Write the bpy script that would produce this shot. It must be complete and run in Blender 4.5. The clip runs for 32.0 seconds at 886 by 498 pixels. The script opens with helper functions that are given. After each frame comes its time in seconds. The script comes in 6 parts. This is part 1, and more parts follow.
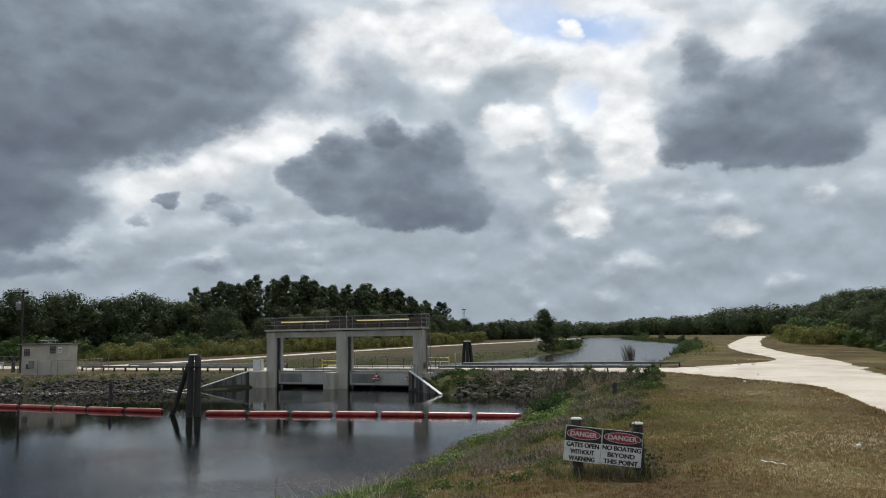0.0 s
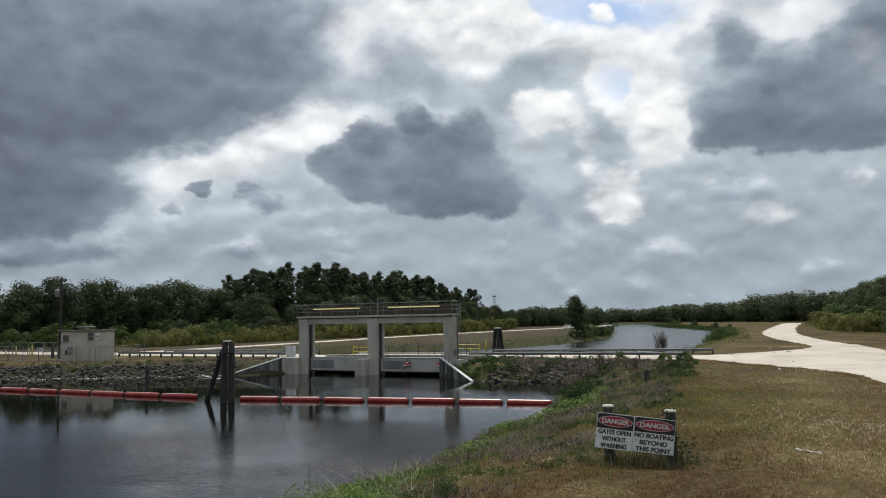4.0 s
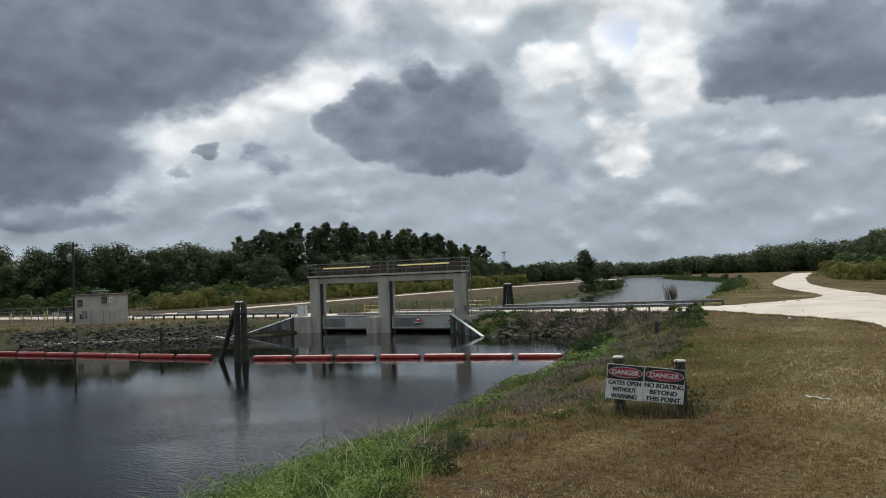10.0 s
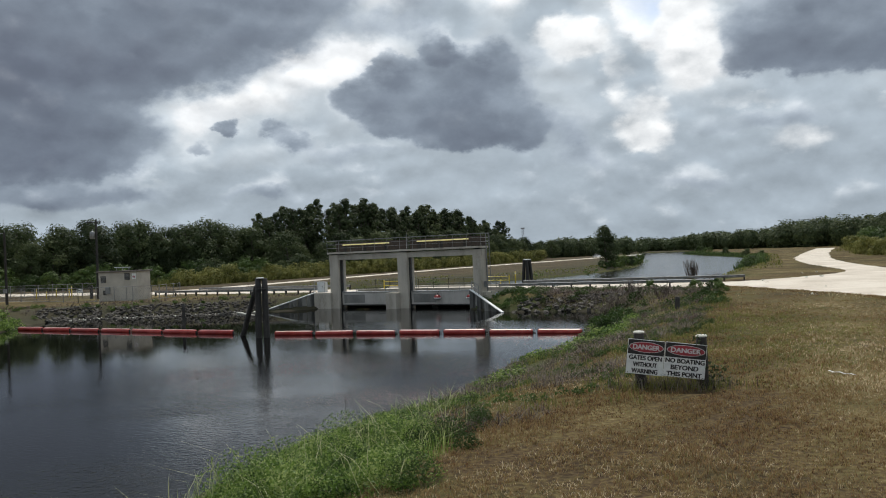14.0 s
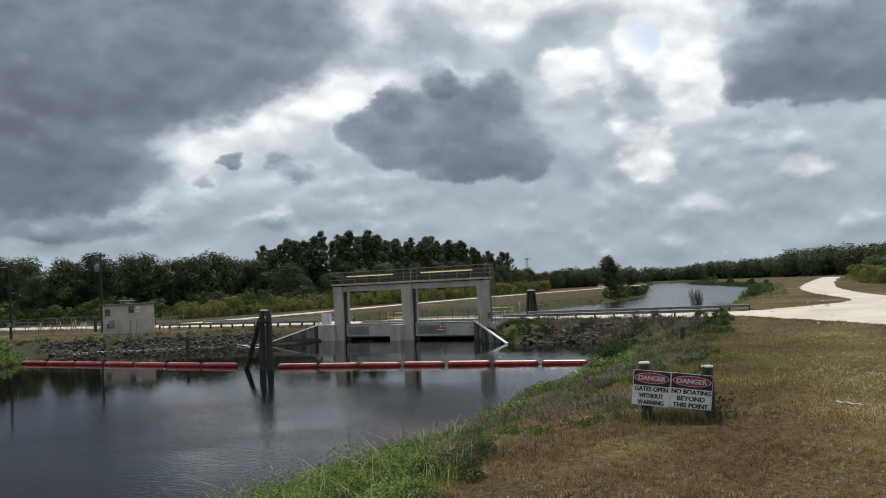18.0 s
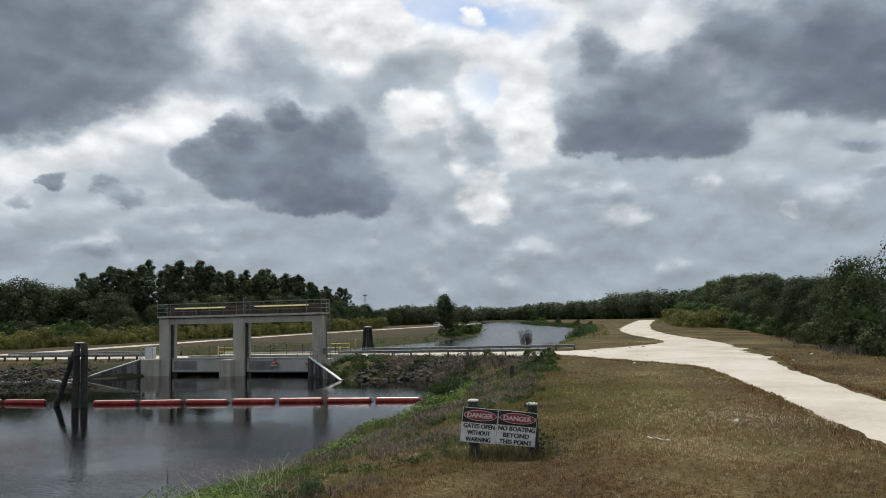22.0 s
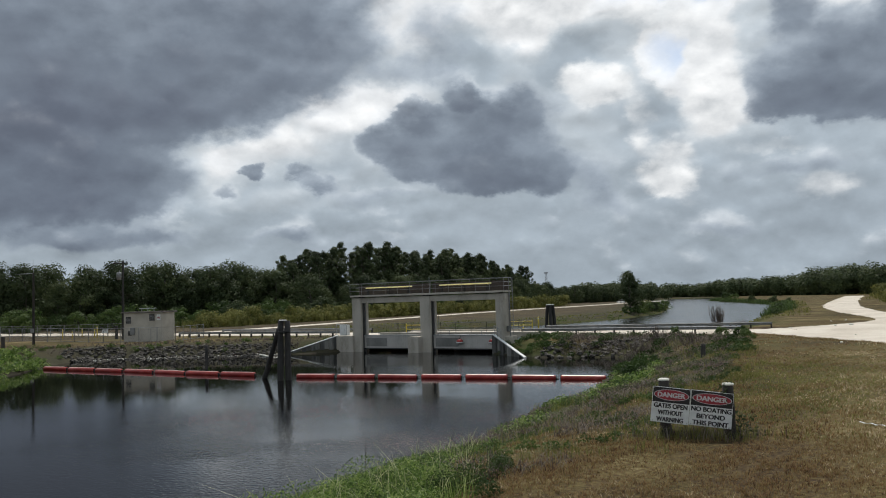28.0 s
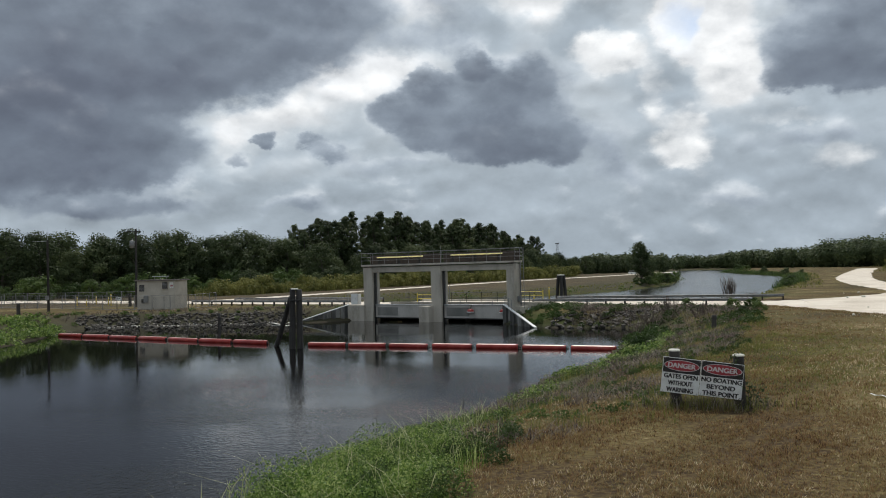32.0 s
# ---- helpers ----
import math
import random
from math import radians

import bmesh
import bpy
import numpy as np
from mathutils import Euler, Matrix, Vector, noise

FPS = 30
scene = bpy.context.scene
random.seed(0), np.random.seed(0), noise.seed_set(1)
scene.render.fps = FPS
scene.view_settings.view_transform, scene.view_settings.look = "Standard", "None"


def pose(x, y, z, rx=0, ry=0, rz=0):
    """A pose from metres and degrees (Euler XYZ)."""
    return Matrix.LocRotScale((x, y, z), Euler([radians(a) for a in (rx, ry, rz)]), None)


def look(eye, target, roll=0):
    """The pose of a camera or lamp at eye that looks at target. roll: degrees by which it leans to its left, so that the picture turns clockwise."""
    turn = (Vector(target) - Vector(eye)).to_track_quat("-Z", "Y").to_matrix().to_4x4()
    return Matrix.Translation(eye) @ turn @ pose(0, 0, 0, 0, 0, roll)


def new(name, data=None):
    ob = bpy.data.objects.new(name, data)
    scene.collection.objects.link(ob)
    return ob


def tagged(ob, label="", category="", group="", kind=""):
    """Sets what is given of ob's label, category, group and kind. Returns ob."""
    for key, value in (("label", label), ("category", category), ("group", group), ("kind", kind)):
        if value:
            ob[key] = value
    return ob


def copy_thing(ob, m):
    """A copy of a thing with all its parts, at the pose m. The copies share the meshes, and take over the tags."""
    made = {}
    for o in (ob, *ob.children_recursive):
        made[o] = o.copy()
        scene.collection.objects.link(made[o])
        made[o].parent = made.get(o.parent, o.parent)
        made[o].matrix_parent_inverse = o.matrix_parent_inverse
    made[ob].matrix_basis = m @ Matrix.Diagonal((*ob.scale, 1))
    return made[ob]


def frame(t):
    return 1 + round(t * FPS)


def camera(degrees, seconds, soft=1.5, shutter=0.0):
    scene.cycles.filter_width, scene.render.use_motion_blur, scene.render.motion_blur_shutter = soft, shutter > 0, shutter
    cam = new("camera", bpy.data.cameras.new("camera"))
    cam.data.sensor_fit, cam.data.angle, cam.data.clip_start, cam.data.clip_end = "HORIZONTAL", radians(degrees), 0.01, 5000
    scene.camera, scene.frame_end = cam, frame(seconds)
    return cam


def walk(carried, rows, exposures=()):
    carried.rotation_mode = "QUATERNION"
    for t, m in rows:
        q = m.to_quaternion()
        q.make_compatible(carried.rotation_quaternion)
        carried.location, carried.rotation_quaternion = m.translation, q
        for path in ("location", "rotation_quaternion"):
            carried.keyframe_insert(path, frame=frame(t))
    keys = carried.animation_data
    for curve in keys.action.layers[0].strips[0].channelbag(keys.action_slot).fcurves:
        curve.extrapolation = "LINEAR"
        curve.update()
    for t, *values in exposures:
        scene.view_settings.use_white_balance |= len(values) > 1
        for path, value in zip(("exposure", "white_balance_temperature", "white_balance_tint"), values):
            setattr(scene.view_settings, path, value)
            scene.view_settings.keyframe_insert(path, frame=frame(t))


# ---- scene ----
cam = camera(58.0, 32.0, soft=1.0)
ROWS = [
    (0.0, 0.000, 0.000, 5.800, 0.000, 6.014, -1.000),
    (0.5, -0.010, 0.001, 5.812, 0.685, 5.698, -0.773),
    (1.0, -0.036, 0.002, 5.805, 1.089, 5.133, -0.433),
    (1.5, -0.029, 0.002, 5.805, 1.104, 4.947, -0.412),
    (2.0, -0.029, -0.001, 5.808, 1.235, 5.104, -0.607),
    (2.5, -0.027, 0.000, 5.805, 1.273, 5.245, -0.832),
    (3.0, -0.007, 0.001, 5.809, 1.688, 4.931, -0.809),
    (3.5, -0.020, 0.003, 5.806, 2.257, 5.041, -0.935),
    (5.5, 0.015, 0.001, 5.805, 1.836, 5.255, -1.163),
    (6.0, 0.002, 0.002, 5.809, 1.957, 5.504, -1.148),
    (6.5, 0.003, 0.003, 5.814, 1.763, 5.619, -0.924),
    (7.0, -0.013, 0.001, 5.795, 2.197, 5.070, -0.916),
    (7.5, -0.022, 0.002, 5.788, 2.591, 4.194, -1.692),
    (8.0, -0.005, 0.000, 5.778, 3.013, 3.455, -2.366),
    (8.5, -0.007, 0.001, 5.760, 3.374, 2.928, -2.680),
    (9.0, -0.005, 0.001, 5.762, 3.302, 2.309, -2.398),
    (9.5, -0.005, 0.001, 5.767, 2.920, 2.284, -2.248),
    (10.0, 0.009, 0.000, 5.756, 2.919, 2.077, -2.168),
    (10.5, 0.008, -0.001, 5.760, 4.399, 2.594, -3.053),
    (11.0, -0.003, 0.003, 5.774, 4.124, 3.268, -4.410),
    (11.5, -0.007, -0.002, 5.774, 3.681, 2.920, -4.239),
    (12.0, -0.043, 0.000, 5.754, 4.084, 1.791, -3.799),
    (12.5, -0.041, -0.000, 5.746, 4.769, 1.337, -3.759),
    (13.0, -0.047, -0.001, 5.738, 5.058, 0.835, -3.512),
    (13.5, -0.036, 0.001, 5.735, 4.755, 0.699, -2.957),
    (14.0, -0.033, 0.000, 5.735, 4.335, 0.422, -2.302),
    (14.5, -0.015, -0.005, 5.727, 4.341, 0.929, -2.500),
    (16.5, -0.006, 0.000, 5.729, 4.075, 1.661, -2.581),
    (17.0, -0.020, 0.001, 5.757, 3.721, 1.799, -2.478),
    (17.5, -0.024, 0.002, 5.729, 3.856, 2.127, -2.519),
    (18.0, -0.023, 0.000, 5.739, 4.520, 2.666, -2.632),
    (18.5, -0.021, -0.001, 5.742, 4.744, 2.851, -2.348),
    (19.0, -0.014, -0.002, 5.737, 4.270, 3.168, -2.058),
    (19.5, -0.003, -0.001, 5.753, 1.812, 3.622, -1.657),
    (20.0, 0.055, -0.003, 5.739, -2.724, 4.275, -1.678),
    (20.5, 0.071, -0.001, 5.753, -6.483, 4.908, -1.920),
    (21.0, 0.081, -0.006, 5.741, -7.638, 5.127, -1.834),
    (21.5, 0.068, -0.006, 5.738, -7.357, 4.879, -1.513),
    (22.0, 0.073, -0.004, 5.740, -7.061, 4.857, -1.363),
    (22.5, 0.084, -0.003, 5.722, -5.922, 4.568, -1.472),
    (23.0, 0.050, -0.001, 5.729, -3.427, 4.668, -1.356),
    (23.5, 0.026, -0.001, 5.724, -0.394, 4.709, -0.912),
    (24.0, 0.005, -0.000, 5.724, 2.221, 4.718, -1.038),
    (24.5, 0.003, -0.001, 5.732, 3.875, 4.389, -1.376),
    (25.0, -0.026, 0.000, 5.723, 5.026, 3.435, -1.059),
    (25.5, -0.023, -0.002, 5.732, 5.588, 3.778, -0.985),
    (27.5, -0.002, -0.002, 5.722, 5.580, 3.713, -2.119),
    (28.0, -0.025, -0.001, 5.736, 5.870, 3.626, -1.740),
    (28.5, -0.024, -0.001, 5.734, 6.058, 3.867, -1.821),
    (29.0, -0.016, -0.002, 5.731, 6.338, 3.680, -2.068),
    (29.5, -0.023, -0.002, 5.727, 6.912, 3.377, -2.273),
    (30.0, -0.009, -0.000, 5.725, 7.491, 3.377, -2.446),
    (30.5, -0.038, -0.001, 5.722, 7.656, 3.116, -2.101),
    (31.0, -0.028, -0.002, 5.720, 7.182, 2.674, -1.845),
    (31.5, -0.025, 0.001, 5.722, 6.948, 2.115, -1.816),
    (32.0, -0.042, 0.001, 5.725, 6.720, 1.499, -1.396),
]
walk(cam, [(t, pose(x, y, z, 90 + pitch, 0, yaw) @ pose(0, 0, 0, 0, 0, roll)) for t, x, y, z, yaw, pitch, roll in ROWS],
     exposures=[(0.0, 0.0), (7.0, -0.02), (10.0, 0.0), (13.0, 0.05), (14.0, 0.11), (18.0, 0.07), (22.0, -0.03), (25.0, -0.03), (30.0, 0.0), (32.0, 0.04)])

# ---- world, sun, exposure ----
scene.view_settings.exposure = 0.0
SHEET, REAR, CREST = 0.29, 0.20, 0.65
SUN_ELEV, SUN_AZ = 58.0, -6.0          # degrees; azimuth from +y towards +x


def sky_world():
    w = bpy.data.worlds.new("sky")
    scene.world = w
    w.use_nodes = True
    nt = w.node_tree
    nt.nodes.clear()
    N, L = nt.nodes.new, nt.links.new

    def math_(op, a, b=0.0, c=0.0):
        n = N("ShaderNodeMath")
        n.operation = op
        for i, v in enumerate((a, b, c)):
            if isinstance(v, (int, float)):
                n.inputs[i].default_value = v
            else:
                L(v, n.inputs[i])
        return n.outputs[0]

    def vmath(op, a, b=None):
        n = N("ShaderNodeVectorMath")
        n.operation = op
        for i, v in enumerate((a, b)):
            if v is None:
                continue
            if isinstance(v, tuple):
                n.inputs[i].default_value = v
            else:
                L(v, n.inputs[i])
        return n.outputs["Value"] if op == "DOT_PRODUCT" else n.outputs["Vector"]

    def fbm(vec, scale, detail, rough=0.55, colour=False):
        n = N("ShaderNodeTexNoise")
        n.inputs["Scale"].default_value, n.inputs["Detail"].default_value, n.inputs["Roughness"].default_value = scale, detail, rough
        L(vec, n.inputs["Vector"])
        return n.outputs["Color"] if colour else n.outputs[0]

    way = N("ShaderNodeTexCoord").outputs["Generated"]
    sep = N("ShaderNodeSeparateXYZ")
    L(way, sep.inputs[0])
    ahead = math_("MAXIMUM", sep.outputs["Y"], 0.12)
    comb = N("ShaderNodeCombineXYZ")
    L(math_("DIVIDE", sep.outputs["X"], ahead), comb.inputs[0])
    L(math_("DIVIDE", sep.outputs["Z"], ahead), comb.inputs[1])
    uv = comb.outputs[0]
    # billows: the cloud outlines are broken up at three sizes
    stretch = vmath("MULTIPLY", way, (1.0, 1.0, 1.5))
    warp = vmath("MULTIPLY", vmath("SUBTRACT", fbm(stretch, 5.0, 2.0, 0.5, True), (0.5, 0.5, 0.5)), (0.045, 0.035, 0.0))
    warp2 = vmath("MULTIPLY", vmath("SUBTRACT", fbm(stretch, 17.0, 5.0, 0.58, True), (0.5, 0.5, 0.5)), (0.060, 0.060, 0.0))
    p = vmath("ADD", vmath("ADD", uv, warp), warp2)
    total = gaps = heads = tilt = None

    def cloud(u, v, ru, rv, amp, flat=1.0, kind="mass"):
        """One mass of cloud, by its bearing and height (tangents), its half-sizes and its thickness; flat: how sharp its rim is; kind: dark mass, veil of the sheet behind, or white head."""
        nonlocal total, gaps, heads, tilt
        d = vmath("MULTIPLY", vmath("SUBTRACT", p, (u, v, 0.0)), (1 / ru, 1 / rv, 0.0))
        q = vmath("DOT_PRODUCT", d, d)
        if flat != 1.0:
            q = math_("POWER", q, flat)
        g = math_("POWER", 0.36788, q)
        if kind == "head":
            heads = math_("MULTIPLY", g, amp) if heads is None else math_("MULTIPLY_ADD", g, amp, heads)
        elif amp > 0 and kind == "mass":
            total = math_("MULTIPLY", g, amp) if total is None else math_("MULTIPLY_ADD", g, amp, total)
            rise = math_("MULTIPLY", g, vmath("DOT_PRODUCT", d, (0.0, amp, 0.0)))
            tilt = rise if tilt is None else math_("ADD", tilt, rise)
        else:
            gaps = math_("MULTIPLY", g, amp) if gaps is None else math_("MULTIPLY_ADD", g, amp, gaps)

    cloud(-0.476, 0.398, 0.299, 0.146, 0.684, 1.86)
    cloud(-0.501, 0.259, 0.227, 0.056, 0.50, 1.55)
    cloud(-0.443, 0.277, 0.190, 0.028, 0.22, 1.15)
    cloud(-0.268, 0.327, 0.093, 0.068, 0.315, 1.36)
    cloud(-0.781, 0.331, 0.313, 0.135, 1.015, 1.55)
    cloud(-0.682, 0.176, 0.210, 0.058, 0.525, 1.86)
    cloud(-0.859, 0.162, 0.251, 0.095, 0.700, 1.24)
    cloud(-0.096, 0.332, 0.047, 0.060, 0.304, 1.49)
    cloud(-0.144, 0.292, 0.058, 0.026, 0.225, 1.24)
    cloud(-0.545, 0.161, 0.109, 0.045, 0.50, 2.79)
    cloud(-0.546, 0.095, 0.116, 0.017, 0.45, 1.36)
    cloud(-0.343, 0.094, 0.100, 0.014, 0.36, 1.24)
    cloud(-0.207, 0.082, 0.086, 0.010, 0.26, 1.15)
    cloud(-0.348, 0.175, 0.017, 0.011, 0.66, 1.76)
    cloud(-0.384, 0.149, 0.022, 0.012, 0.40, 1.6)
    cloud(-0.284, 0.167, 0.022, 0.009, 0.46, 1.6)
    cloud(-0.258, 0.155, 0.024, 0.011, 0.46, 1.6)
    cloud(-0.222, 0.136, 0.050, 0.016, 0.30, 1.44)
    cloud(-0.150, 0.126, 0.043, 0.010, 0.28, 1.44)
    cloud(-0.075, 0.253, 0.026, 0.019, 0.66, 1.92)
    cloud(-0.127, 0.233, 0.026, 0.022, 0.58, 1.76)
    cloud(-0.159, 0.199, 0.042, 0.025, 0.60, 1.76)
    cloud(-0.064, 0.210, 0.090, 0.038, 0.70, 1.61)
    cloud(-0.007, 0.224, 0.043, 0.038, 0.42, 1.24)
    cloud(-0.028, 0.159, 0.100, 0.035, 0.72, 1.74)
    cloud(-0.122, 0.167, 0.050, 0.019, 0.45, 1.6)
    cloud(-0.014, 0.139, 0.074, 0.019, 0.30, 1.15)
    cloud(0.043, 0.176, 0.034, 0.036, 0.210, 1.6)
    cloud(0.030, 0.245, 0.050, 0.031, 0.24, 1.28)
    cloud(0.337, 0.352, 0.034, 0.036, 0.48, 1.76)
    cloud(0.338, 0.274, 0.060, 0.063, 0.55, 1.61)
    cloud(0.415, 0.248, 0.117, 0.057, 0.70, 1.86)
    cloud(0.421, 0.219, 0.106, 0.025, 0.30, 1.15)
    cloud(0.297, 0.228, 0.032, 0.028, 0.36, 1.6)
    cloud(0.481, 0.283, 0.060, 0.055, 0.50, 1.36)
    cloud(0.408, 0.318, 0.057, 0.033, 0.36, 1.24)
    cloud(0.528, 0.375, 0.053, 0.041, 0.50, 1.36)
    cloud(0.477, 0.346, 0.043, 0.033, 0.30, 1.44)
    cloud(0.670, 0.364, 0.155, 0.094, 0.70, 1.61)
    cloud(0.615, 0.307, 0.075, 0.048, 0.40, 1.24)
    cloud(0.831, 0.342, 0.179, 0.116, 0.60, 1.36)
    cloud(0.696, 0.219, 0.055, 0.014, 0.42, 1.24)
    cloud(0.722, 0.177, 0.085, 0.013, 0.34, 1.15)
    cloud(0.818, 0.109, 0.139, 0.019, 0.30, 1.15)
    cloud(0.369, 0.155, 0.084, 0.022, 0.259, 1.24)
    cloud(0.273, 0.152, 0.049, 0.022, 0.259, 1.6)
    cloud(0.253, 0.188, 0.053, 0.006, 0.216, 1.15)
    cloud(0.124, 0.118, 0.064, 0.024, 0.30, 1.15)
    cloud(0.100, 0.147, 0.028, 0.036, 0.24, 1.28)
    cloud(0.239, 0.085, 0.105, 0.017, 0.24, 1.15)
    cloud(0.014, 0.097, 0.043, 0.010, 0.24, 1.28)
    cloud(0.296, 0.102, 0.231, 0.057, 0.16, 1.6, "veil")
    cloud(0.099, 0.097, 0.120, 0.050, 0.14, 1.4, "veil")
    cloud(0.066, 0.300, 0.043, 0.052, 0.26, 1.6, "veil")
    cloud(-0.064, 0.302, 0.043, 0.045, 0.20, 1.5, "veil")
    cloud(0.165, 0.211, 0.043, 0.044, 0.20, 1.5, "veil")
    cloud(-0.293, 0.093, 0.186, 0.024, 0.20, 1.4, "veil")
    cloud(-0.121, 0.092, 0.128, 0.036, 0.06, 1.4, "veil")
    cloud(-0.346, 0.195, 0.101, 0.028, -0.40, 1.8, "veil")
    cloud(-0.209, 0.241, 0.087, 0.031, -0.42, 1.8, "veil")
    cloud(-0.396, 0.159, 0.032, 0.040, -0.40, 1.8, "veil")
    cloud(-0.294, 0.133, 0.086, 0.016, -0.20, 1.5, "veil")
    cloud(-0.445, 0.106, 0.036, 0.006, -0.35, 1.6, "veil")
    cloud(0.231, 0.290, 0.047, 0.096, -0.42, 1.8, "veil")
    cloud(0.243, 0.214, 0.064, 0.026, -0.22, 1.6, "veil")
    cloud(0.016, 0.353, 0.080, 0.052, -0.42, 1.8, "veil")
    cloud(-0.063, 0.391, 0.058, 0.026, -0.40, 1.6, "veil")
    cloud(0.413, 0.369, 0.064, 0.030, -0.34, 1.6, "veil")
    cloud(0.497, 0.324, 0.028, 0.030, -0.30, 1.6, "veil")
    cloud(0.126, 0.400, 0.087, 0.035, -1.30, 1.8, "veil")
    cloud(0.234, 0.393, 0.079, 0.029, -1.20, 1.8, "veil")
    cloud(0.185, 0.295, 0.034, 0.037, -0.92, 1.8, "veil")
    cloud(0.069, 0.457, 0.189, 0.030, -0.80, 1.6, "veil")
    cloud(0.176, 0.067, 0.084, 0.008, -0.12, 1.5, "veil")
    cloud(-0.157, 0.106, 0.050, 0.007, -0.20, 1.5, "veil")
    cloud(0.098, 0.266, 0.044, 0.034, 0.66, 2.2, "head")
    cloud(0.009, 0.364, 0.080, 0.053, 0.60, 2.0, "head")
    cloud(0.068, 0.382, 0.029, 0.027, 0.50, 1.8, "head")
    cloud(0.161, 0.345, 0.058, 0.018, 0.55, 2.0, "head")
    cloud(0.246, 0.283, 0.044, 0.081, 0.60, 2.2, "head")
    cloud(0.219, 0.221, 0.037, 0.034, 0.50, 2.0, "head")
    cloud(0.147, 0.215, 0.017, 0.034, 0.45, 1.8, "head")
    cloud(0.184, 0.157, 0.035, 0.033, 0.58, 2.0, "head")
    cloud(0.160, 0.142, 0.024, 0.023, 0.50, 1.8, "head")
    cloud(-0.078, 0.395, 0.051, 0.020, 0.45, 1.8, "head")
    cloud(0.474, 0.156, 0.031, 0.014, 0.40, 1.7, "head")
    cloud(0.367, 0.124, 0.042, 0.017, 0.40, 1.7, "head")
    cloud(0.505, 0.335, 0.030, 0.024, 0.45, 1.8, "head")
    cloud(0.299, 0.179, 0.042, 0.010, 0.40, 1.7, "head")
    cloud(-0.194, 0.248, 0.058, 0.019, 0.42, 1.7, "head")
    cloud(-0.346, 0.206, 0.073, 0.013, 0.36, 1.6, "head")
    cloud(0.026, 0.234, 0.022, 0.013, 0.30, 1.6, "head")
    cloud(0.169, 0.395, 0.017, 0.014, 0.70, 1.8, "head")
    cloud(0.598, 0.132, 0.018, 0.009, 0.50, 1.8, "head")
    cloud(0.754, 0.256, 0.026, 0.013, 0.50, 1.8, "head")
    cloud(-0.153, 0.359, 0.018, 0.038, 0.55, 1.8, "head")
    cloud(-0.137, 0.392, 0.044, 0.023, 0.45, 1.6, "head")
    cloud(-0.137, 0.370, 0.051, 0.045, -0.35, 1.6, "veil")
    cloud(-0.259, 0.223, 0.065, 0.029, 0.35, 1.6, "head")
    cloud(-0.389, 0.174, 0.043, 0.029, 0.35, 1.6, "head")
    infront = N("ShaderNodeMapRange")
    infront.inputs["From Min"].default_value, infront.inputs["From Max"].default_value = 0.15, 0.5
    L(sep.outputs["Y"], infront.inputs["Value"])
    masses = math_("MULTIPLY", total, infront.outputs[0])
    lights_ = math_("MULTIPLY", gaps, infront.outputs[0])
    broad = math_("SUBTRACT", fbm(stretch, 3.4, 4.0, 0.5), 0.5)
    fine = math_("SUBTRACT", fbm(stretch, 13.0, 9.0, 0.62), 0.5)
    def lumps(vec):
        """Rounded heads of cloud at two sizes."""
        both = None
        for scale_, amount in ((13.0, 0.65), (31.0, 0.35)):
            vor = N("ShaderNodeTexVoronoi")
            vor.feature = "SMOOTH_F1"
            vor.inputs["Scale"].default_value, vor.inputs["Detail"].default_value = scale_, 0.0
            L(vec, vor.inputs["Vector"])
            lump = math_("MULTIPLY", math_("SUBTRACT", 0.42, vor.outputs["Distance"]), amount)
            both = lump if both is None else math_("ADD", both, lump)
        return both

    rough_way = vmath("ADD", stretch, warp2)
    higher = vmath("ADD", rough_way, (0.0, 0.0, 0.022))
    puff = lumps(rough_way)
    # heads are lit from above: density here less density a little higher
    crest = math_("ADD", math_("SUBTRACT", puff, lumps(higher)), math_("MULTIPLY", math_("SUBTRACT", fbm(stretch, 13.0, 5.0, 0.6), fbm(vmath("ADD", stretch, (0.0, 0.0, 0.02)), 13.0, 5.0, 0.6)), 0.8))
    # the bright sheet behind: white billows, thin in places
    thick = math_("ADD", lights_, SHEET)
    thick = math_("MULTIPLY_ADD", broad, 0.40, thick)
    thick = math_("MULTIPLY_ADD", fine, 0.28, thick)
    thick = math_("MULTIPLY_ADD", puff, -0.36, thick)
    back = math_("SUBTRACT", 1.0, infront.outputs[0])
    thick = math_("MULTIPLY_ADD", back, REAR, thick)
    low = N("ShaderNodeMapRange")
    low.inputs["From Min"].default_value, low.inputs["From Max"].default_value = 0.0, 0.26
    low.inputs["To Min"].default_value, low.inputs["To Max"].default_value = 0.92, 0.0
    L(sep.outputs["Z"], low.inputs["Value"])
    mixf = N("ShaderNodeMix")
    L(low.outputs[0], mixf.inputs[0])
    L(thick, mixf.inputs[2])
    mixf.inputs[3].default_value = 0.75
    thick = mixf.outputs[0]

    def shades(val, *stops_):
        r = N("ShaderNodeValToRGB")
        e = r.color_ramp.elements
        e[0].position, e[0].color = stops_[0][0], (*stops_[0][1], 1)
        e[1].position, e[1].color = stops_[-1][0], (*stops_[-1][1], 1)
        for at, col in stops_[1:-1]:
            e.new(at).color = (*col, 1)
        L(val, r.inputs[0])
        return r.outputs[0]

    sheet = shades(math_("MULTIPLY_ADD", thick, 0.8, 0.1), (0.0, (0.86, 0.89, 0.92)), (0.16, (0.80, 0.825, 0.85)), (0.32, (0.575, 0.635, 0.685)), (0.50, (0.405, 0.47, 0.53)), (1.0, (0.21, 0.255, 0.305)))
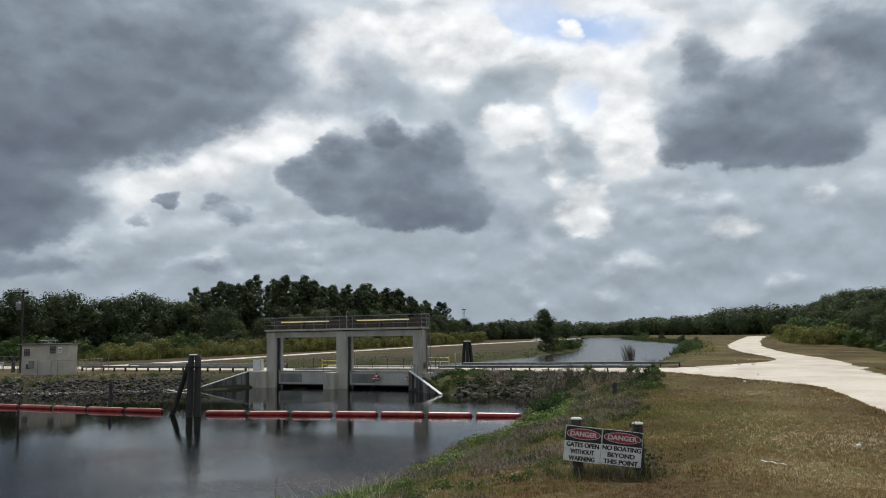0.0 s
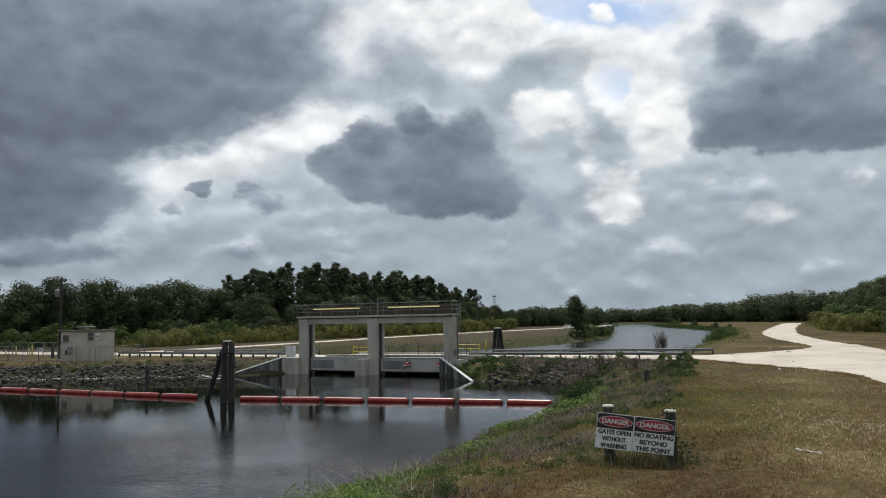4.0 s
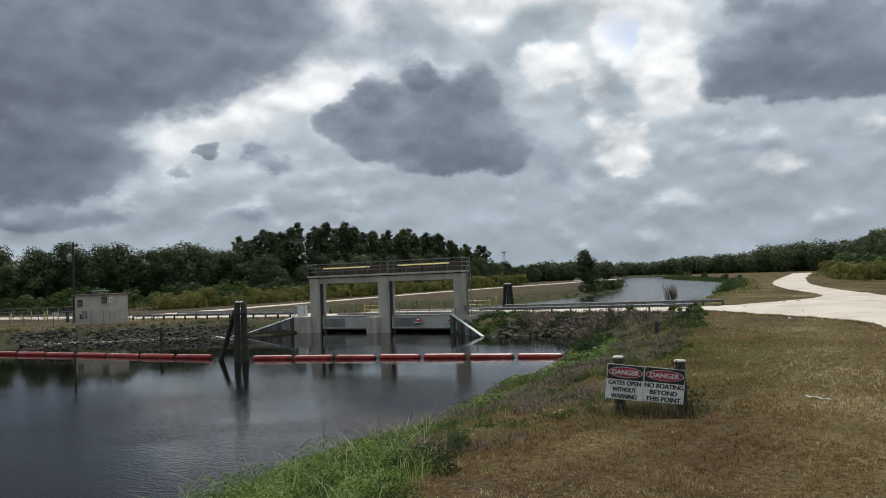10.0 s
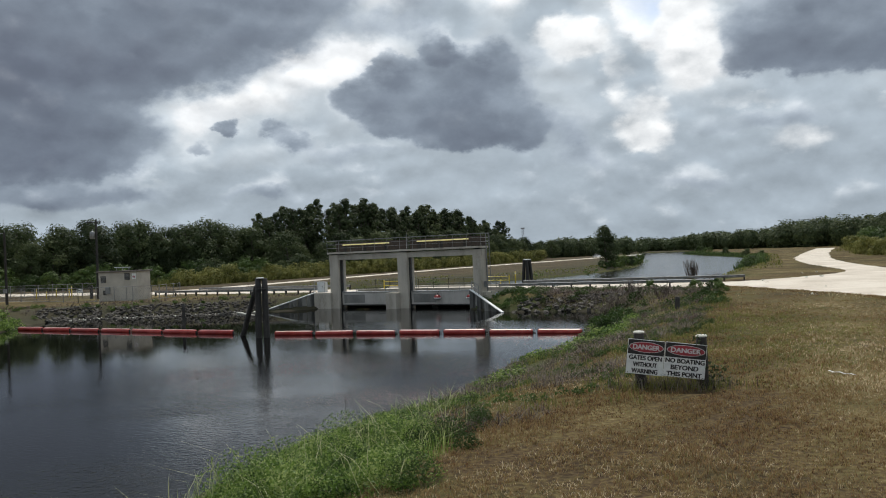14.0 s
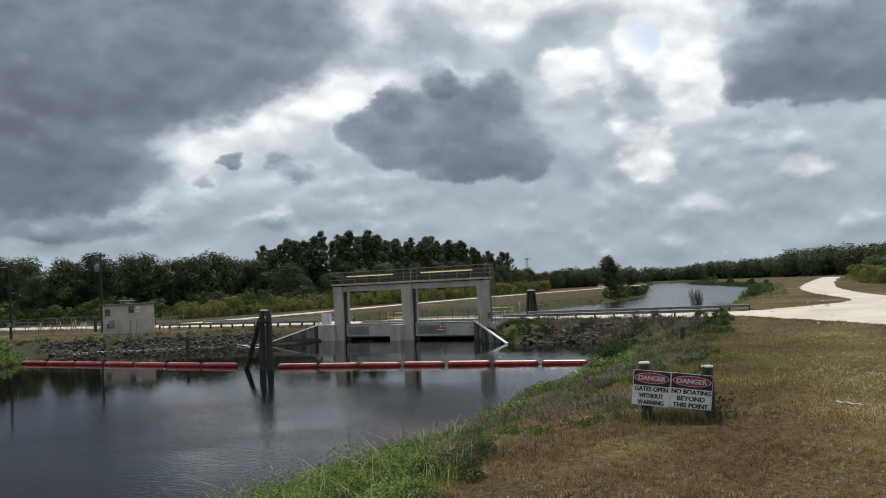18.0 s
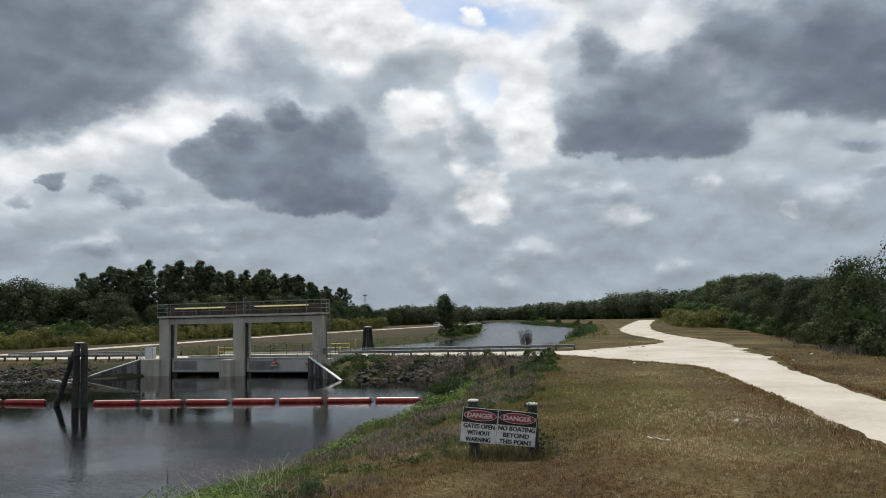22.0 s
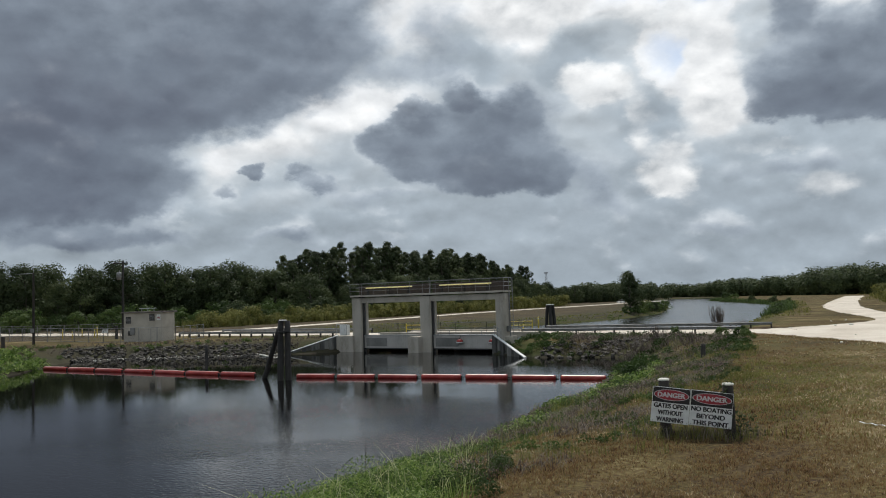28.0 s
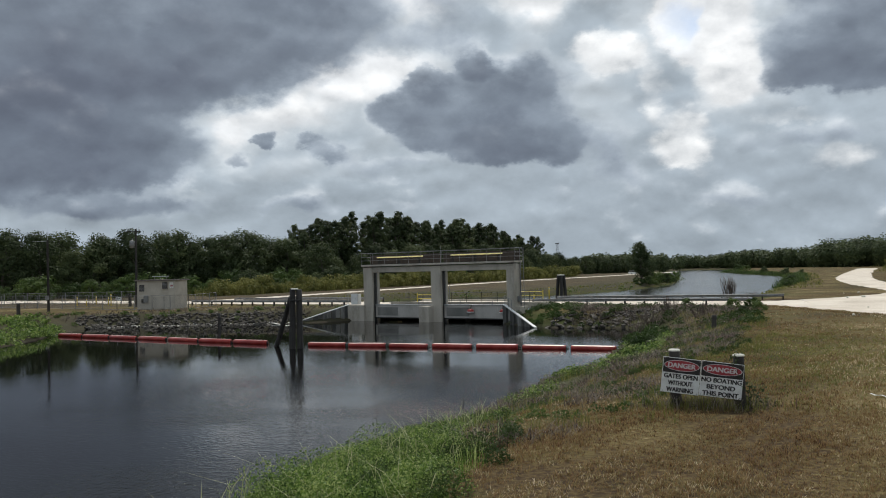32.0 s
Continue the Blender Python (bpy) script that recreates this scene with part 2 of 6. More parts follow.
    # the grey masses in front: billowing rims, smooth dark undersides
    bulk = math_("MULTIPLY_ADD", fine, 0.42, masses)
    bulk = math_("MULTIPLY_ADD", puff, 0.75, bulk)
    bulk = math_("MULTIPLY_ADD", broad, 0.25, bulk)
    rim = N("ShaderNodeMapRange")
    rim.interpolation_type = "SMOOTHSTEP"
    rim.inputs["From Min"].default_value, rim.inputs["From Max"].default_value = 0.13, 0.50
    L(bulk, rim.inputs["Value"])
    depth = math_("DIVIDE", masses, math_("ADD", masses, 0.5))
    inner = math_("MULTIPLY_ADD", fine, 0.22, math_("MULTIPLY_ADD", broad, 0.34, depth))
    inner = math_("MULTIPLY_ADD", puff, 0.26, inner)
    inner = math_("MULTIPLY_ADD", crest, -0.32, inner)
    # undersides are dark, upper sides catch the light
    inner = math_("MULTIPLY_ADD", math_("DIVIDE", tilt, math_("ADD", masses, 0.25)), -0.17, inner)
    mass = shades(inner, (0.24, (0.62, 0.675, 0.73)), (0.38, (0.405, 0.465, 0.535)), (0.52, (0.245, 0.292, 0.355)), (0.66, (0.160, 0.193, 0.246)), (0.84, (0.112, 0.133, 0.180)))
    mixc = N("ShaderNodeMix")
    mixc.data_type = "RGBA"
    L(math_("MULTIPLY", rim.outputs[0], 0.94), mixc.inputs[0])
    L(sheet, mixc.inputs[6])
    L(mass, mixc.inputs[7])
    # sunlit white heads before the sheet
    top = math_("MULTIPLY_ADD", fine, 0.6, math_("MULTIPLY", heads, infront.outputs[0]))
    top = math_("MULTIPLY_ADD", puff, 0.95, top)
    rim2 = N("ShaderNodeMapRange")
    rim2.interpolation_type = "SMOOTHSTEP"
    rim2.inputs["From Min"].default_value, rim2.inputs["From Max"].default_value = 0.08, 0.72
    L(top, rim2.inputs["Value"])
    mixh = N("ShaderNodeMix")
    mixh.data_type = "RGBA"
    L(math_("MULTIPLY", rim2.outputs[0], math_("MULTIPLY_ADD", rim.outputs[0], -0.65, 0.85)), mixh.inputs[0])
    L(mixc.outputs[2], mixh.inputs[6])
    L(shades(math_("MULTIPLY_ADD", crest, -1.3, 0.35), (0.0, (0.93, 0.935, 0.93)), (0.45, (0.80, 0.82, 0.835)), (0.8, (0.60, 0.645, 0.68)), (1.0, (0.50, 0.55, 0.59))), mixh.inputs[7])
    lit = math_("MULTIPLY_ADD", math_("MULTIPLY", crest, math_("MULTIPLY_ADD", rim.outputs[0], -0.55, 1.0)), CREST, 1.0)
    lit = math_("MINIMUM", math_("MAXIMUM", lit, 0.76), 1.18)
    scl = N("ShaderNodeVectorMath")
    scl.operation = "SCALE"
    L(mixh.outputs[2], scl.inputs[0])
    L(lit, scl.inputs["Scale"])
    clouds = scl.outputs[0]
    blue = N("ShaderNodeTexSky")
    blue.sky_type, blue.sun_disc = "NISHITA", False
    blue.sun_elevation, blue.sun_rotation = radians(SUN_ELEV), radians(SUN_AZ)
    gap = N("ShaderNodeMapRange")
    gap.interpolation_type = "SMOOTHSTEP"
    gap.inputs["From Min"].default_value, gap.inputs["From Max"].default_value = -1.7, -0.10
    L(math_("MULTIPLY_ADD", rim2.outputs[0], 1.2, math_("MULTIPLY_ADD", rim.outputs[0], 2.0, thick)), gap.inputs["Value"])
    b1, b2 = N("ShaderNodeBackground"), N("ShaderNodeBackground")
    L(blue.outputs[0], b1.inputs[0])
    b1.inputs[1].default_value = 0.13
    L(clouds, b2.inputs[0])
    b2.inputs[1].default_value = 1.0
    mix, out = N("ShaderNodeMixShader"), N("ShaderNodeOutputWorld")
    L(gap.outputs[0], mix.inputs[0])
    L(b1.outputs[0], mix.inputs[1])
    L(b2.outputs[0], mix.inputs[2])
    L(mix.outputs[0], out.inputs[0])


sky_world()
sun_data = bpy.data.lights.new("sun", "SUN")
sun_data.energy, sun_data.angle, sun_data.color = 2.6, radians(3.0), (1.0, 0.95, 0.86)
sun = new("sun", sun_data)
az, el = radians(SUN_AZ), radians(SUN_ELEV)
sun.matrix_world = look((0, 0, 0), (-math.sin(az) * math.cos(el), -math.cos(az) * math.cos(el), -math.sin(el)))

# ---- materials ----
def material(name, stops, scale=6.0, rough=0.8, metal=0.0, bump=0.3, fine=40.0, spread=0.5, per_object=0.0, per_island=0.0, coords="Object", dist=0.02, stretch=(1, 1, 1), spec=0.5, translucent=0.0):
    """Colour from noise at two sizes between the given stops, with a fine relief."""
    m = bpy.data.materials.new(name)
    m.use_nodes = True
    nt = m.node_tree
    N, L = nt.nodes.new, nt.links.new
    b = nt.nodes["Principled BSDF"]
    tc = N("ShaderNodeTexCoord").outputs[coords]
    mp = N("ShaderNodeMapping")
    mp.inputs["Scale"].default_value = stretch
    L(tc, mp.inputs[0])
    n1, n2 = N("ShaderNodeTexNoise"), N("ShaderNodeTexNoise")
    for n, s, d in ((n1, scale, 5.0), (n2, fine, 3.0)):
        n.inputs["Scale"].default_value, n.inputs["Detail"].default_value = s, d
        L(mp.outputs[0], n.inputs["Vector"])
    mix = N("ShaderNodeMath")
    mix.operation = "MULTIPLY_ADD"
    L(n2.outputs[0], mix.inputs[0])
    mix.inputs[1].default_value = spread
    sub = N("ShaderNodeMath")
    sub.operation = "MULTIPLY_ADD"
    L(n1.outputs[0], sub.inputs[0])
    sub.inputs[1].default_value, sub.inputs[2].default_value = 1.6, -0.3 - spread * 0.5
    L(sub.outputs[0], mix.inputs[2])
    val = mix.outputs[0]
    for amount, node, out in ((per_object, "ShaderNodeObjectInfo", "Random"), (per_island, "ShaderNodeNewGeometry", "Random Per Island")):
        if amount:
            r = N(node)
            a = N("ShaderNodeMath")
            a.operation = "MULTIPLY_ADD"
            L(r.outputs[out], a.inputs[0])
            a.inputs[1].default_value = amount
            s = N("ShaderNodeMath")
            s.operation = "SUBTRACT"
            L(val, s.inputs[0])
            s.inputs[1].default_value = amount / 2
            L(s.outputs[0], a.inputs[2])
            val = a.outputs[0]
    ramp = N("ShaderNodeValToRGB")
    els = ramp.color_ramp.elements
    k = len(stops)
    els[0].position, els[0].color = 0.0, (*stops[0], 1)
    els[1].position, els[1].color = 1.0, (*stops[-1], 1)
    for i in range(1, k - 1):
        els.new(i / (k - 1)).color = (*stops[i], 1)
    L(val, ramp.inputs[0])
    L(ramp.outputs[0], b.inputs["Base Color"])
    b.inputs["Roughness"].default_value, b.inputs["Metallic"].default_value = rough, metal
    b.inputs["Specular IOR Level"].default_value = spec
    if bump:
        bp = N("ShaderNodeBump")
        bp.inputs["Strength"].default_value, bp.inputs["Distance"].default_value = bump, dist
        L(n2.outputs[0], bp.inputs["Height"])
        L(bp.outputs[0], b.inputs["Normal"])
    if translucent:
        t, ms, out = N("ShaderNodeBsdfTranslucent"), N("ShaderNodeMixShader"), nt.nodes["Material Output"]
        L(ramp.outputs[0], t.inputs[0])
        ms.inputs[0].default_value = translucent
        L(b.outputs[0], ms.inputs[1])
        L(t.outputs[0], ms.inputs[2])
        L(ms.outputs[0], out.inputs[0])
    return m


CONCRETE = material("concrete", [(0.27, 0.24, 0.195), (0.47, 0.425, 0.36), (0.57, 0.525, 0.455)], 0.9, 0.85, fine=14, stretch=(1, 1, 0.3), spread=0.6)
CONCRETE_WET_SHADED = material("stained_and_shaded_concrete", [(0.10, 0.10, 0.09), (0.19, 0.185, 0.17), (0.28, 0.27, 0.25)], 0.8, 0.7, fine=10, stretch=(1, 1, 0.3))
STEEL_GATE = material("grey_gate_plate", [(0.30, 0.28, 0.25), (0.45, 0.425, 0.39), (0.53, 0.505, 0.465)], 0.7, 0.6, 0.0, fine=9, stretch=(1, 1, 0.35))
# dark steel; also colours the strips that stand for shade in the slots
DARK_SLOT = material("rusted_steel_and_slot_shade", [(0.02, 0.02, 0.02), (0.05, 0.045, 0.04)], 2, 0.7, 0.3)
BROWN_MESH = material("brown_rusted_grating", [(0.035, 0.026, 0.02), (0.075, 0.055, 0.042)], 3, 0.8)
GALV = material("galvanised_steel", [(0.30, 0.31, 0.32), (0.46, 0.47, 0.48)], 3, 0.42, 0.75, bump=0.1)
GALV_OLD = material("weathered_guardrail_steel", [(0.14, 0.14, 0.14), (0.25, 0.25, 0.25), (0.33, 0.33, 0.32)], 2, 0.5, 0.6, bump=0.1)
YELLOW = material("yellow_paint", [(0.62, 0.45, 0.05), (0.78, 0.60, 0.10)], 3, 0.45, bump=0.08)
YELLOW_GLINT = material("translucent_yellow_glint", [(0.92, 0.84, 0.50), (0.96, 0.91, 0.66)], 3, 0.35, bump=0.05, translucent=0.85)
RED_FLOAT = material("faded_red_plastic", [(0.20, 0.010, 0.010), (0.32, 0.022, 0.018), (0.45, 0.06, 0.045)], 1.5, 0.3, fine=12, per_object=0.3, bump=0.06)
PILE_WOOD = material("dark_creosote_wood", [(0.012, 0.011, 0.010), (0.035, 0.031, 0.028), (0.075, 0.068, 0.06)], 2.2, 0.8, fine=18, stretch=(1, 1, 0.12), bump=0.6, dist=0.03)
GREY_WOOD = material("dark_weathered_wood", [(0.014, 0.011, 0.009), (0.030, 0.025, 0.021), (0.066, 0.056, 0.045)], 3, 0.85, fine=22, stretch=(1, 1, 0.12), bump=0.5)
PALE_CAP = material("sun_bleached_cap", [(0.55, 0.53, 0.47), (0.74, 0.72, 0.66)], 6, 0.8)
# the wide random tone per pile imitates lit and shaded ribs
SHEET_PILE = material("sheet_pile_concrete", [(0.035, 0.034, 0.032), (0.10, 0.098, 0.09), (0.27, 0.262, 0.24)], 1.1, 0.8, fine=9, stretch=(1, 1, 0.3), per_object=0.9)
SHED_WALL = material("cream_painted_block", [(0.36, 0.32, 0.265), (0.47, 0.425, 0.36), (0.56, 0.51, 0.435)], 0.8, 0.85, fine=12)
SHED_ROOF = material("dark_flat_roof", [(0.10, 0.085, 0.075), (0.19, 0.165, 0.15)], 2, 0.8)
GLASS_DARK = material("dark_louvre", [(0.02, 0.018, 0.016), (0.05, 0.042, 0.036)], 8, 0.4)
FLOAT_GLINT = material("pink_plastic_highlight", [(0.46, 0.15, 0.125), (0.74, 0.53, 0.48)], 2.5, 0.4, fine=10, bump=0.05)
WHITE_PAINT = material("white_sign_paint", [(0.55, 0.55, 0.53), (0.72, 0.72, 0.70), (0.80, 0.80, 0.78)], 4, 0.5, fine=25, bump=0.05)
BLACK_PAINT = material("black_sign_paint", [(0.012, 0.010, 0.011), (0.03, 0.026, 0.027)], 6, 0.5, bump=0.05)
RED_PAINT = material("faded_red_sign_paint", [(0.27, 0.022, 0.035), (0.38, 0.045, 0.06)], 6, 0.5, bump=0.05)
LETTER_WHITE = material("faded_white_letters", [(0.52, 0.46, 0.46), (0.70, 0.66, 0.66)], 9, 0.5, bump=0.0)
WHITE_METAL = material("white_enamel", [(0.62, 0.63, 0.63), (0.78, 0.79, 0.79)], 3, 0.35, bump=0.05)
RUBBER = material("black_rubber", [(0.012, 0.012, 0.012), (0.03, 0.03, 0.03)], 8, 0.7)
ROCK = material("riprap_stone", [(0.018, 0.015, 0.012), (0.042, 0.037, 0.031), (0.075, 0.066, 0.056), (0.19, 0.172, 0.148)], 1.6, 0.9, fine=9, per_object=0.5, per_island=0.5, bump=0.5)
ROAD_MAT = material("white_shell_rock", [(0.44, 0.375, 0.30), (0.62, 0.55, 0.465), (0.76, 0.70, 0.61)], 0.22, 0.95, fine=5, spread=0.6, bump=0.6, dist=0.04)
BARK = material("grey_brown_bark", [(0.05, 0.042, 0.034), (0.13, 0.11, 0.09)], 3, 0.9, fine=12, stretch=(1, 1, 0.3))
LEAF_DARK = material("dark_green_leaves", [(0.028, 0.041, 0.019), (0.062, 0.084, 0.036), (0.128, 0.152, 0.064)], 0.25, 0.65, fine=2, per_island=0.22, per_object=0.6, bump=0, translucent=0.30, spec=0.15)
LEAF_MID = material("mid_green_leaves", [(0.030, 0.052, 0.017), (0.072, 0.115, 0.032), (0.14, 0.185, 0.055)], 0.4, 0.6, fine=3, per_island=0.3, per_object=0.5, bump=0, translucent=0.35, spec=0.15)
LEAF_BRIGHT = material("bright_green_weeds", [(0.026, 0.052, 0.012), (0.080, 0.148, 0.026), (0.19, 0.29, 0.055), (0.42, 0.48, 0.18)], 0.9, 0.5, fine=4, per_island=0.8, bump=0, translucent=0.4, spec=0.3)
LEAF_OLIVE = material("yellow_green_reeds", [(0.075, 0.084, 0.024), (0.175, 0.180, 0.050), (0.33, 0.305, 0.105)], 0.4, 0.7, fine=3, per_island=0.6, per_object=0.3, bump=0, translucent=0.4, spec=0.2)
DRY_STEM = material("dry_brown_stems", [(0.046, 0.033, 0.029), (0.105, 0.080, 0.070), (0.19, 0.155, 0.132), (0.33, 0.285, 0.24)], 0.7, 0.85, fine=4, per_island=0.85, bump=0, translucent=0.2, spec=0.2)
PALE_SEED = material("pale_seed_heads", [(0.30, 0.32, 0.14), (0.55, 0.55, 0.33)], 0.7, 0.7, fine=4, per_island=0.6, bump=0, translucent=0.4, spec=0.2)
GRASS_DRY = material("dry_lawn_grass", [(0.055, 0.029, 0.016), (0.195, 0.110, 0.056), (0.33, 0.215, 0.105), (0.22, 0.185, 0.066), (0.80, 0.66, 0.47)], 0.10, 0.85, fine=2.6, spread=1.0, per_island=0.75, bump=0, translucent=0.35, spec=0.15)


def ground_material():
    """Mown dry grass, patchy from brown to olive, greener along the banks and bare mud at the waterline."""
    m = material("dry_grass_ground", [(0.026, 0.016, 0.010), (0.055, 0.036, 0.020), (0.105, 0.074, 0.034), (0.150, 0.118, 0.050), (0.29, 0.225, 0.135)], 0.13, 0.95, fine=6.5, spread=1.4, bump=1.0, dist=0.08, coords="Object", spec=0.1)
    nt = m.node_tree
    N, L = nt.nodes.new, nt.links.new
    b = nt.nodes["Principled BSDF"]
    old = b.inputs["Base Color"].links[0].from_socket
    at = N("ShaderNodeAttribute")
    at.attribute_name = "green"
    tc = N("ShaderNodeTexCoord").outputs["Object"]
    n = N("ShaderNodeTexNoise")
    n.inputs["Scale"].default_value, n.inputs["Detail"].default_value = 0.45, 7.0
    L(tc, n.inputs["Vector"])
    f = N("ShaderNodeMath")
    f.operation = "MULTIPLY_ADD"
    L(n.outputs[0], f.inputs[0])
    f.inputs[1].default_value = 1.5
    g = N("ShaderNodeMath")
    g.operation = "SUBTRACT"
    L(at.outputs["Fac"], g.inputs[0])
    g.inputs[1].default_value = 0.75
    L(g.outputs[0], f.inputs[2])
    f.use_clamp = True
    r = N("ShaderNodeValToRGB")
    els = r.color_ramp.elements
    els[0].color, els[1].color = (0.026, 0.036, 0.012, 1), (0.075, 0.085, 0.026, 1)
    n2 = N("ShaderNodeTexNoise")
    n2.inputs["Scale"].default_value, n2.inputs["Detail"].default_value = 4.0, 5.0
    L(tc, n2.inputs["Vector"])
    L(n2.outputs[0], r.inputs[0])
    mx = N("ShaderNodeMix")
    mx.data_type = "RGBA"
    L(f.outputs[0], mx.inputs[0])
    L(old, mx.inputs[6])
    L(r.outputs[0], mx.inputs[7])
    mud = N("ShaderNodeAttribute")
    mud.attribute_name = "mud"
    mx2 = N("ShaderNodeMix")
    mx2.data_type = "RGBA"
    L(mud.outputs["Fac"], mx2.inputs[0])
    L(mx.outputs[2], mx2.inputs[6])
    mx2.inputs[7].default_value = (0.055, 0.046, 0.038, 1)
    L(mx2.outputs[2], b.inputs["Base Color"])
    return m


def water_material(name, chop, rough):
    m = bpy.data.materials.new(name)
    m.use_nodes = True
    nt = m.node_tree
    N, L = nt.nodes.new, nt.links.new
    b = nt.nodes["Principled BSDF"]
    b.inputs["Base Color"].default_value = (0.004, 0.004, 0.0036, 1)
    b.inputs["Roughness"].default_value, b.inputs["IOR"].default_value = rough, 1.265
    tc = N("ShaderNodeTexCoord").outputs["Object"]
    gust = N("ShaderNodeTexNoise")
    gust.inputs["Scale"].default_value, gust.inputs["Detail"].default_value = 0.06, 3.0
    L(tc, gust.inputs["Vector"])
    mr = N("ShaderNodeMapRange")
    mr.inputs["From Min"].default_value, mr.inputs["From Max"].default_value = 0.40, 0.66
    mr.inputs["To Min"].default_value, mr.inputs["To Max"].default_value = 0.22, 1.2
    L(gust.outputs[0], mr.inputs["Value"])
    n1, n2 = N("ShaderNodeTexNoise"), N("ShaderNodeTexNoise")
    for n, s, d in ((n1, 3.2, 4.0), (n2, 0.8, 2.0)):
        mp = N("ShaderNodeMapping")
        mp.inputs["Scale"].default_value = (0.8, 1.25, 1.0)
        mp.inputs["Rotation"].default_value = (0, 0, 0.35)
        L(tc, mp.inputs[0])
        n.inputs["Scale"].default_value, n.inputs["Detail"].default_value = s, d
        L(mp.outputs[0], n.inputs["Vector"])
    n3 = N("ShaderNodeTexNoise")
    n3.inputs["Scale"].default_value, n3.inputs["Detail"].default_value = 7.0, 2.0
    L(tc, n3.inputs["Vector"])
    add3 = N("ShaderNodeMath")
    add3.operation = "MULTIPLY_ADD"
    L(n3.outputs[0], add3.inputs[0])
    add3.inputs[1].default_value = 2.0
    L(n1.outputs[0], add3.inputs[2])
    add = N("ShaderNodeMath")
    add.operation = "MULTIPLY_ADD"
    L(n2.outputs[0], add.inputs[0])
    add.inputs[1].default_value = 0.6
    L(add3.outputs[0], add.inputs[2])
    sep = N("ShaderNodeSeparateXYZ")
    L(tc, sep.inputs[0])
    lee = N("ShaderNodeMapRange")
    lee.interpolation_type = "SMOOTHSTEP"
    lee.inputs["From Min"].default_value, lee.inputs["From Max"].default_value = 28.0, 52.0
    lee.inputs["To Min"].default_value, lee.inputs["To Max"].default_value = 1.0, 0.22
    L(sep.outputs["Y"], lee.inputs["Value"])
    lee2 = N("ShaderNodeMapRange")
    lee2.interpolation_type = "SMOOTHSTEP"
    lee2.inputs["From Min"].default_value, lee2.inputs["From Max"].default_value = -24.0, -11.0
    lee2.inputs["To Min"].default_value, lee2.inputs["To Max"].default_value = 0.16, 1.0
    L(sep.outputs["X"], lee2.inputs["Value"])
    wind, calm = N("ShaderNodeMath"), N("ShaderNodeMath")
    calm.operation = wind.operation = "MULTIPLY"
    L(lee.outputs[0], calm.inputs[0])
    L(lee2.outputs[0], calm.inputs[1])
    L(mr.outputs[0], wind.inputs[0])
    L(calm.outputs[0], wind.inputs[1])
    bp = N("ShaderNodeBump")
    bp.inputs["Distance"].default_value = chop
    L(wind.outputs[0], bp.inputs["Strength"])
    L(add.outputs[0], bp.inputs["Height"])
    L(bp.outputs[0], b.inputs["Normal"])
    return m


GROUND, WATER, WATER_RIPPLED = ground_material(), water_material("dark_still_water", 0.020, 0.02), water_material("wind_rippled_water", 0.05, 0.14)


# ---- mesh helpers ----
def mesh_object(name, verts, faces, mat, smooth=False):
    me = bpy.data.meshes.new(name)
    me.from_pydata([tuple(v) for v in verts], [], [tuple(f) for f in faces])
    me.update()
    me.materials.append(mat)
    if smooth:
        me.polygons.foreach_set("use_smooth", [True] * len(me.polygons))
    return new(name, me)


def part(name, bm, mat, parent=None, label="", smooth=False):
    me = bpy.data.meshes.new(name)
    bm.to_mesh(me)
    bm.free()
    me.materials.append(mat)
    if smooth:
        me.polygons.foreach_set("use_smooth", [True] * len(me.polygons))
    ob = new(name, me)
    ob.parent = parent
    if label:
        ob["label"] = label
    return ob


def share(name, me, parent, m):
    ob = new(name, me)
    ob.parent = parent
    ob.matrix_basis = m
    return ob


def thing(name, m, label, category, group="", kind=""):
    ob = new(name)
    ob.empty_display_size = 0.3
    ob.matrix_basis = m
    return tagged(ob, label, category, group, kind)


def box(sx, sy, sz, at=(0, 0, 0), bevel=0.02, bm=None, turn=None):
    """A box standing on z = at[2], centred on at in x and y."""
    own = bmesh.new()
    bmesh.ops.create_cube(own, size=1.0)
    bmesh.ops.scale(own, vec=(sx, sy, sz), verts=own.verts)
    if bevel:
        bmesh.ops.bevel(own, geom=own.edges[:], offset=bevel, segments=2, affect="EDGES", profile=0.6)
    bmesh.ops.translate(own, vec=(0, 0, sz / 2), verts=own.verts)
    if turn is not None:
        bmesh.ops.transform(own, matrix=turn, verts=own.verts)
    bmesh.ops.translate(own, vec=at, verts=own.verts)
    if bm is None:
        return own
    me = bpy.data.meshes.new("tmp")
    own.to_mesh(me)
    own.free()
    bm.from_mesh(me)
    bpy.data.meshes.remove(me)
    return bm


def tube(a, b, r, r2=None, sides=10, bm=None):
    """A closed tapered rod from a to b."""
    bm = bm or bmesh.new()
    a, b = Vector(a), Vector(b)
    r2 = r if r2 is None else r2
    q = (b - a).to_track_quat("Z", "Y").to_matrix()
    rings = []
    for c, rad in ((a, r), (b, r2)):
        rings.append([bm.verts.new(c + q @ Vector((rad * math.cos(k * 2 * math.pi / sides), rad * math.sin(k * 2 * math.pi / sides), 0))) for k in range(sides)])
    for k in range(sides):
        bm.faces.new((rings[0][k], rings[0][(k + 1) % sides], rings[1][(k + 1) % sides], rings[1][k]))
    bm.faces.new(list(reversed(rings[0])))
    bm.faces.new(rings[1])
    return bm


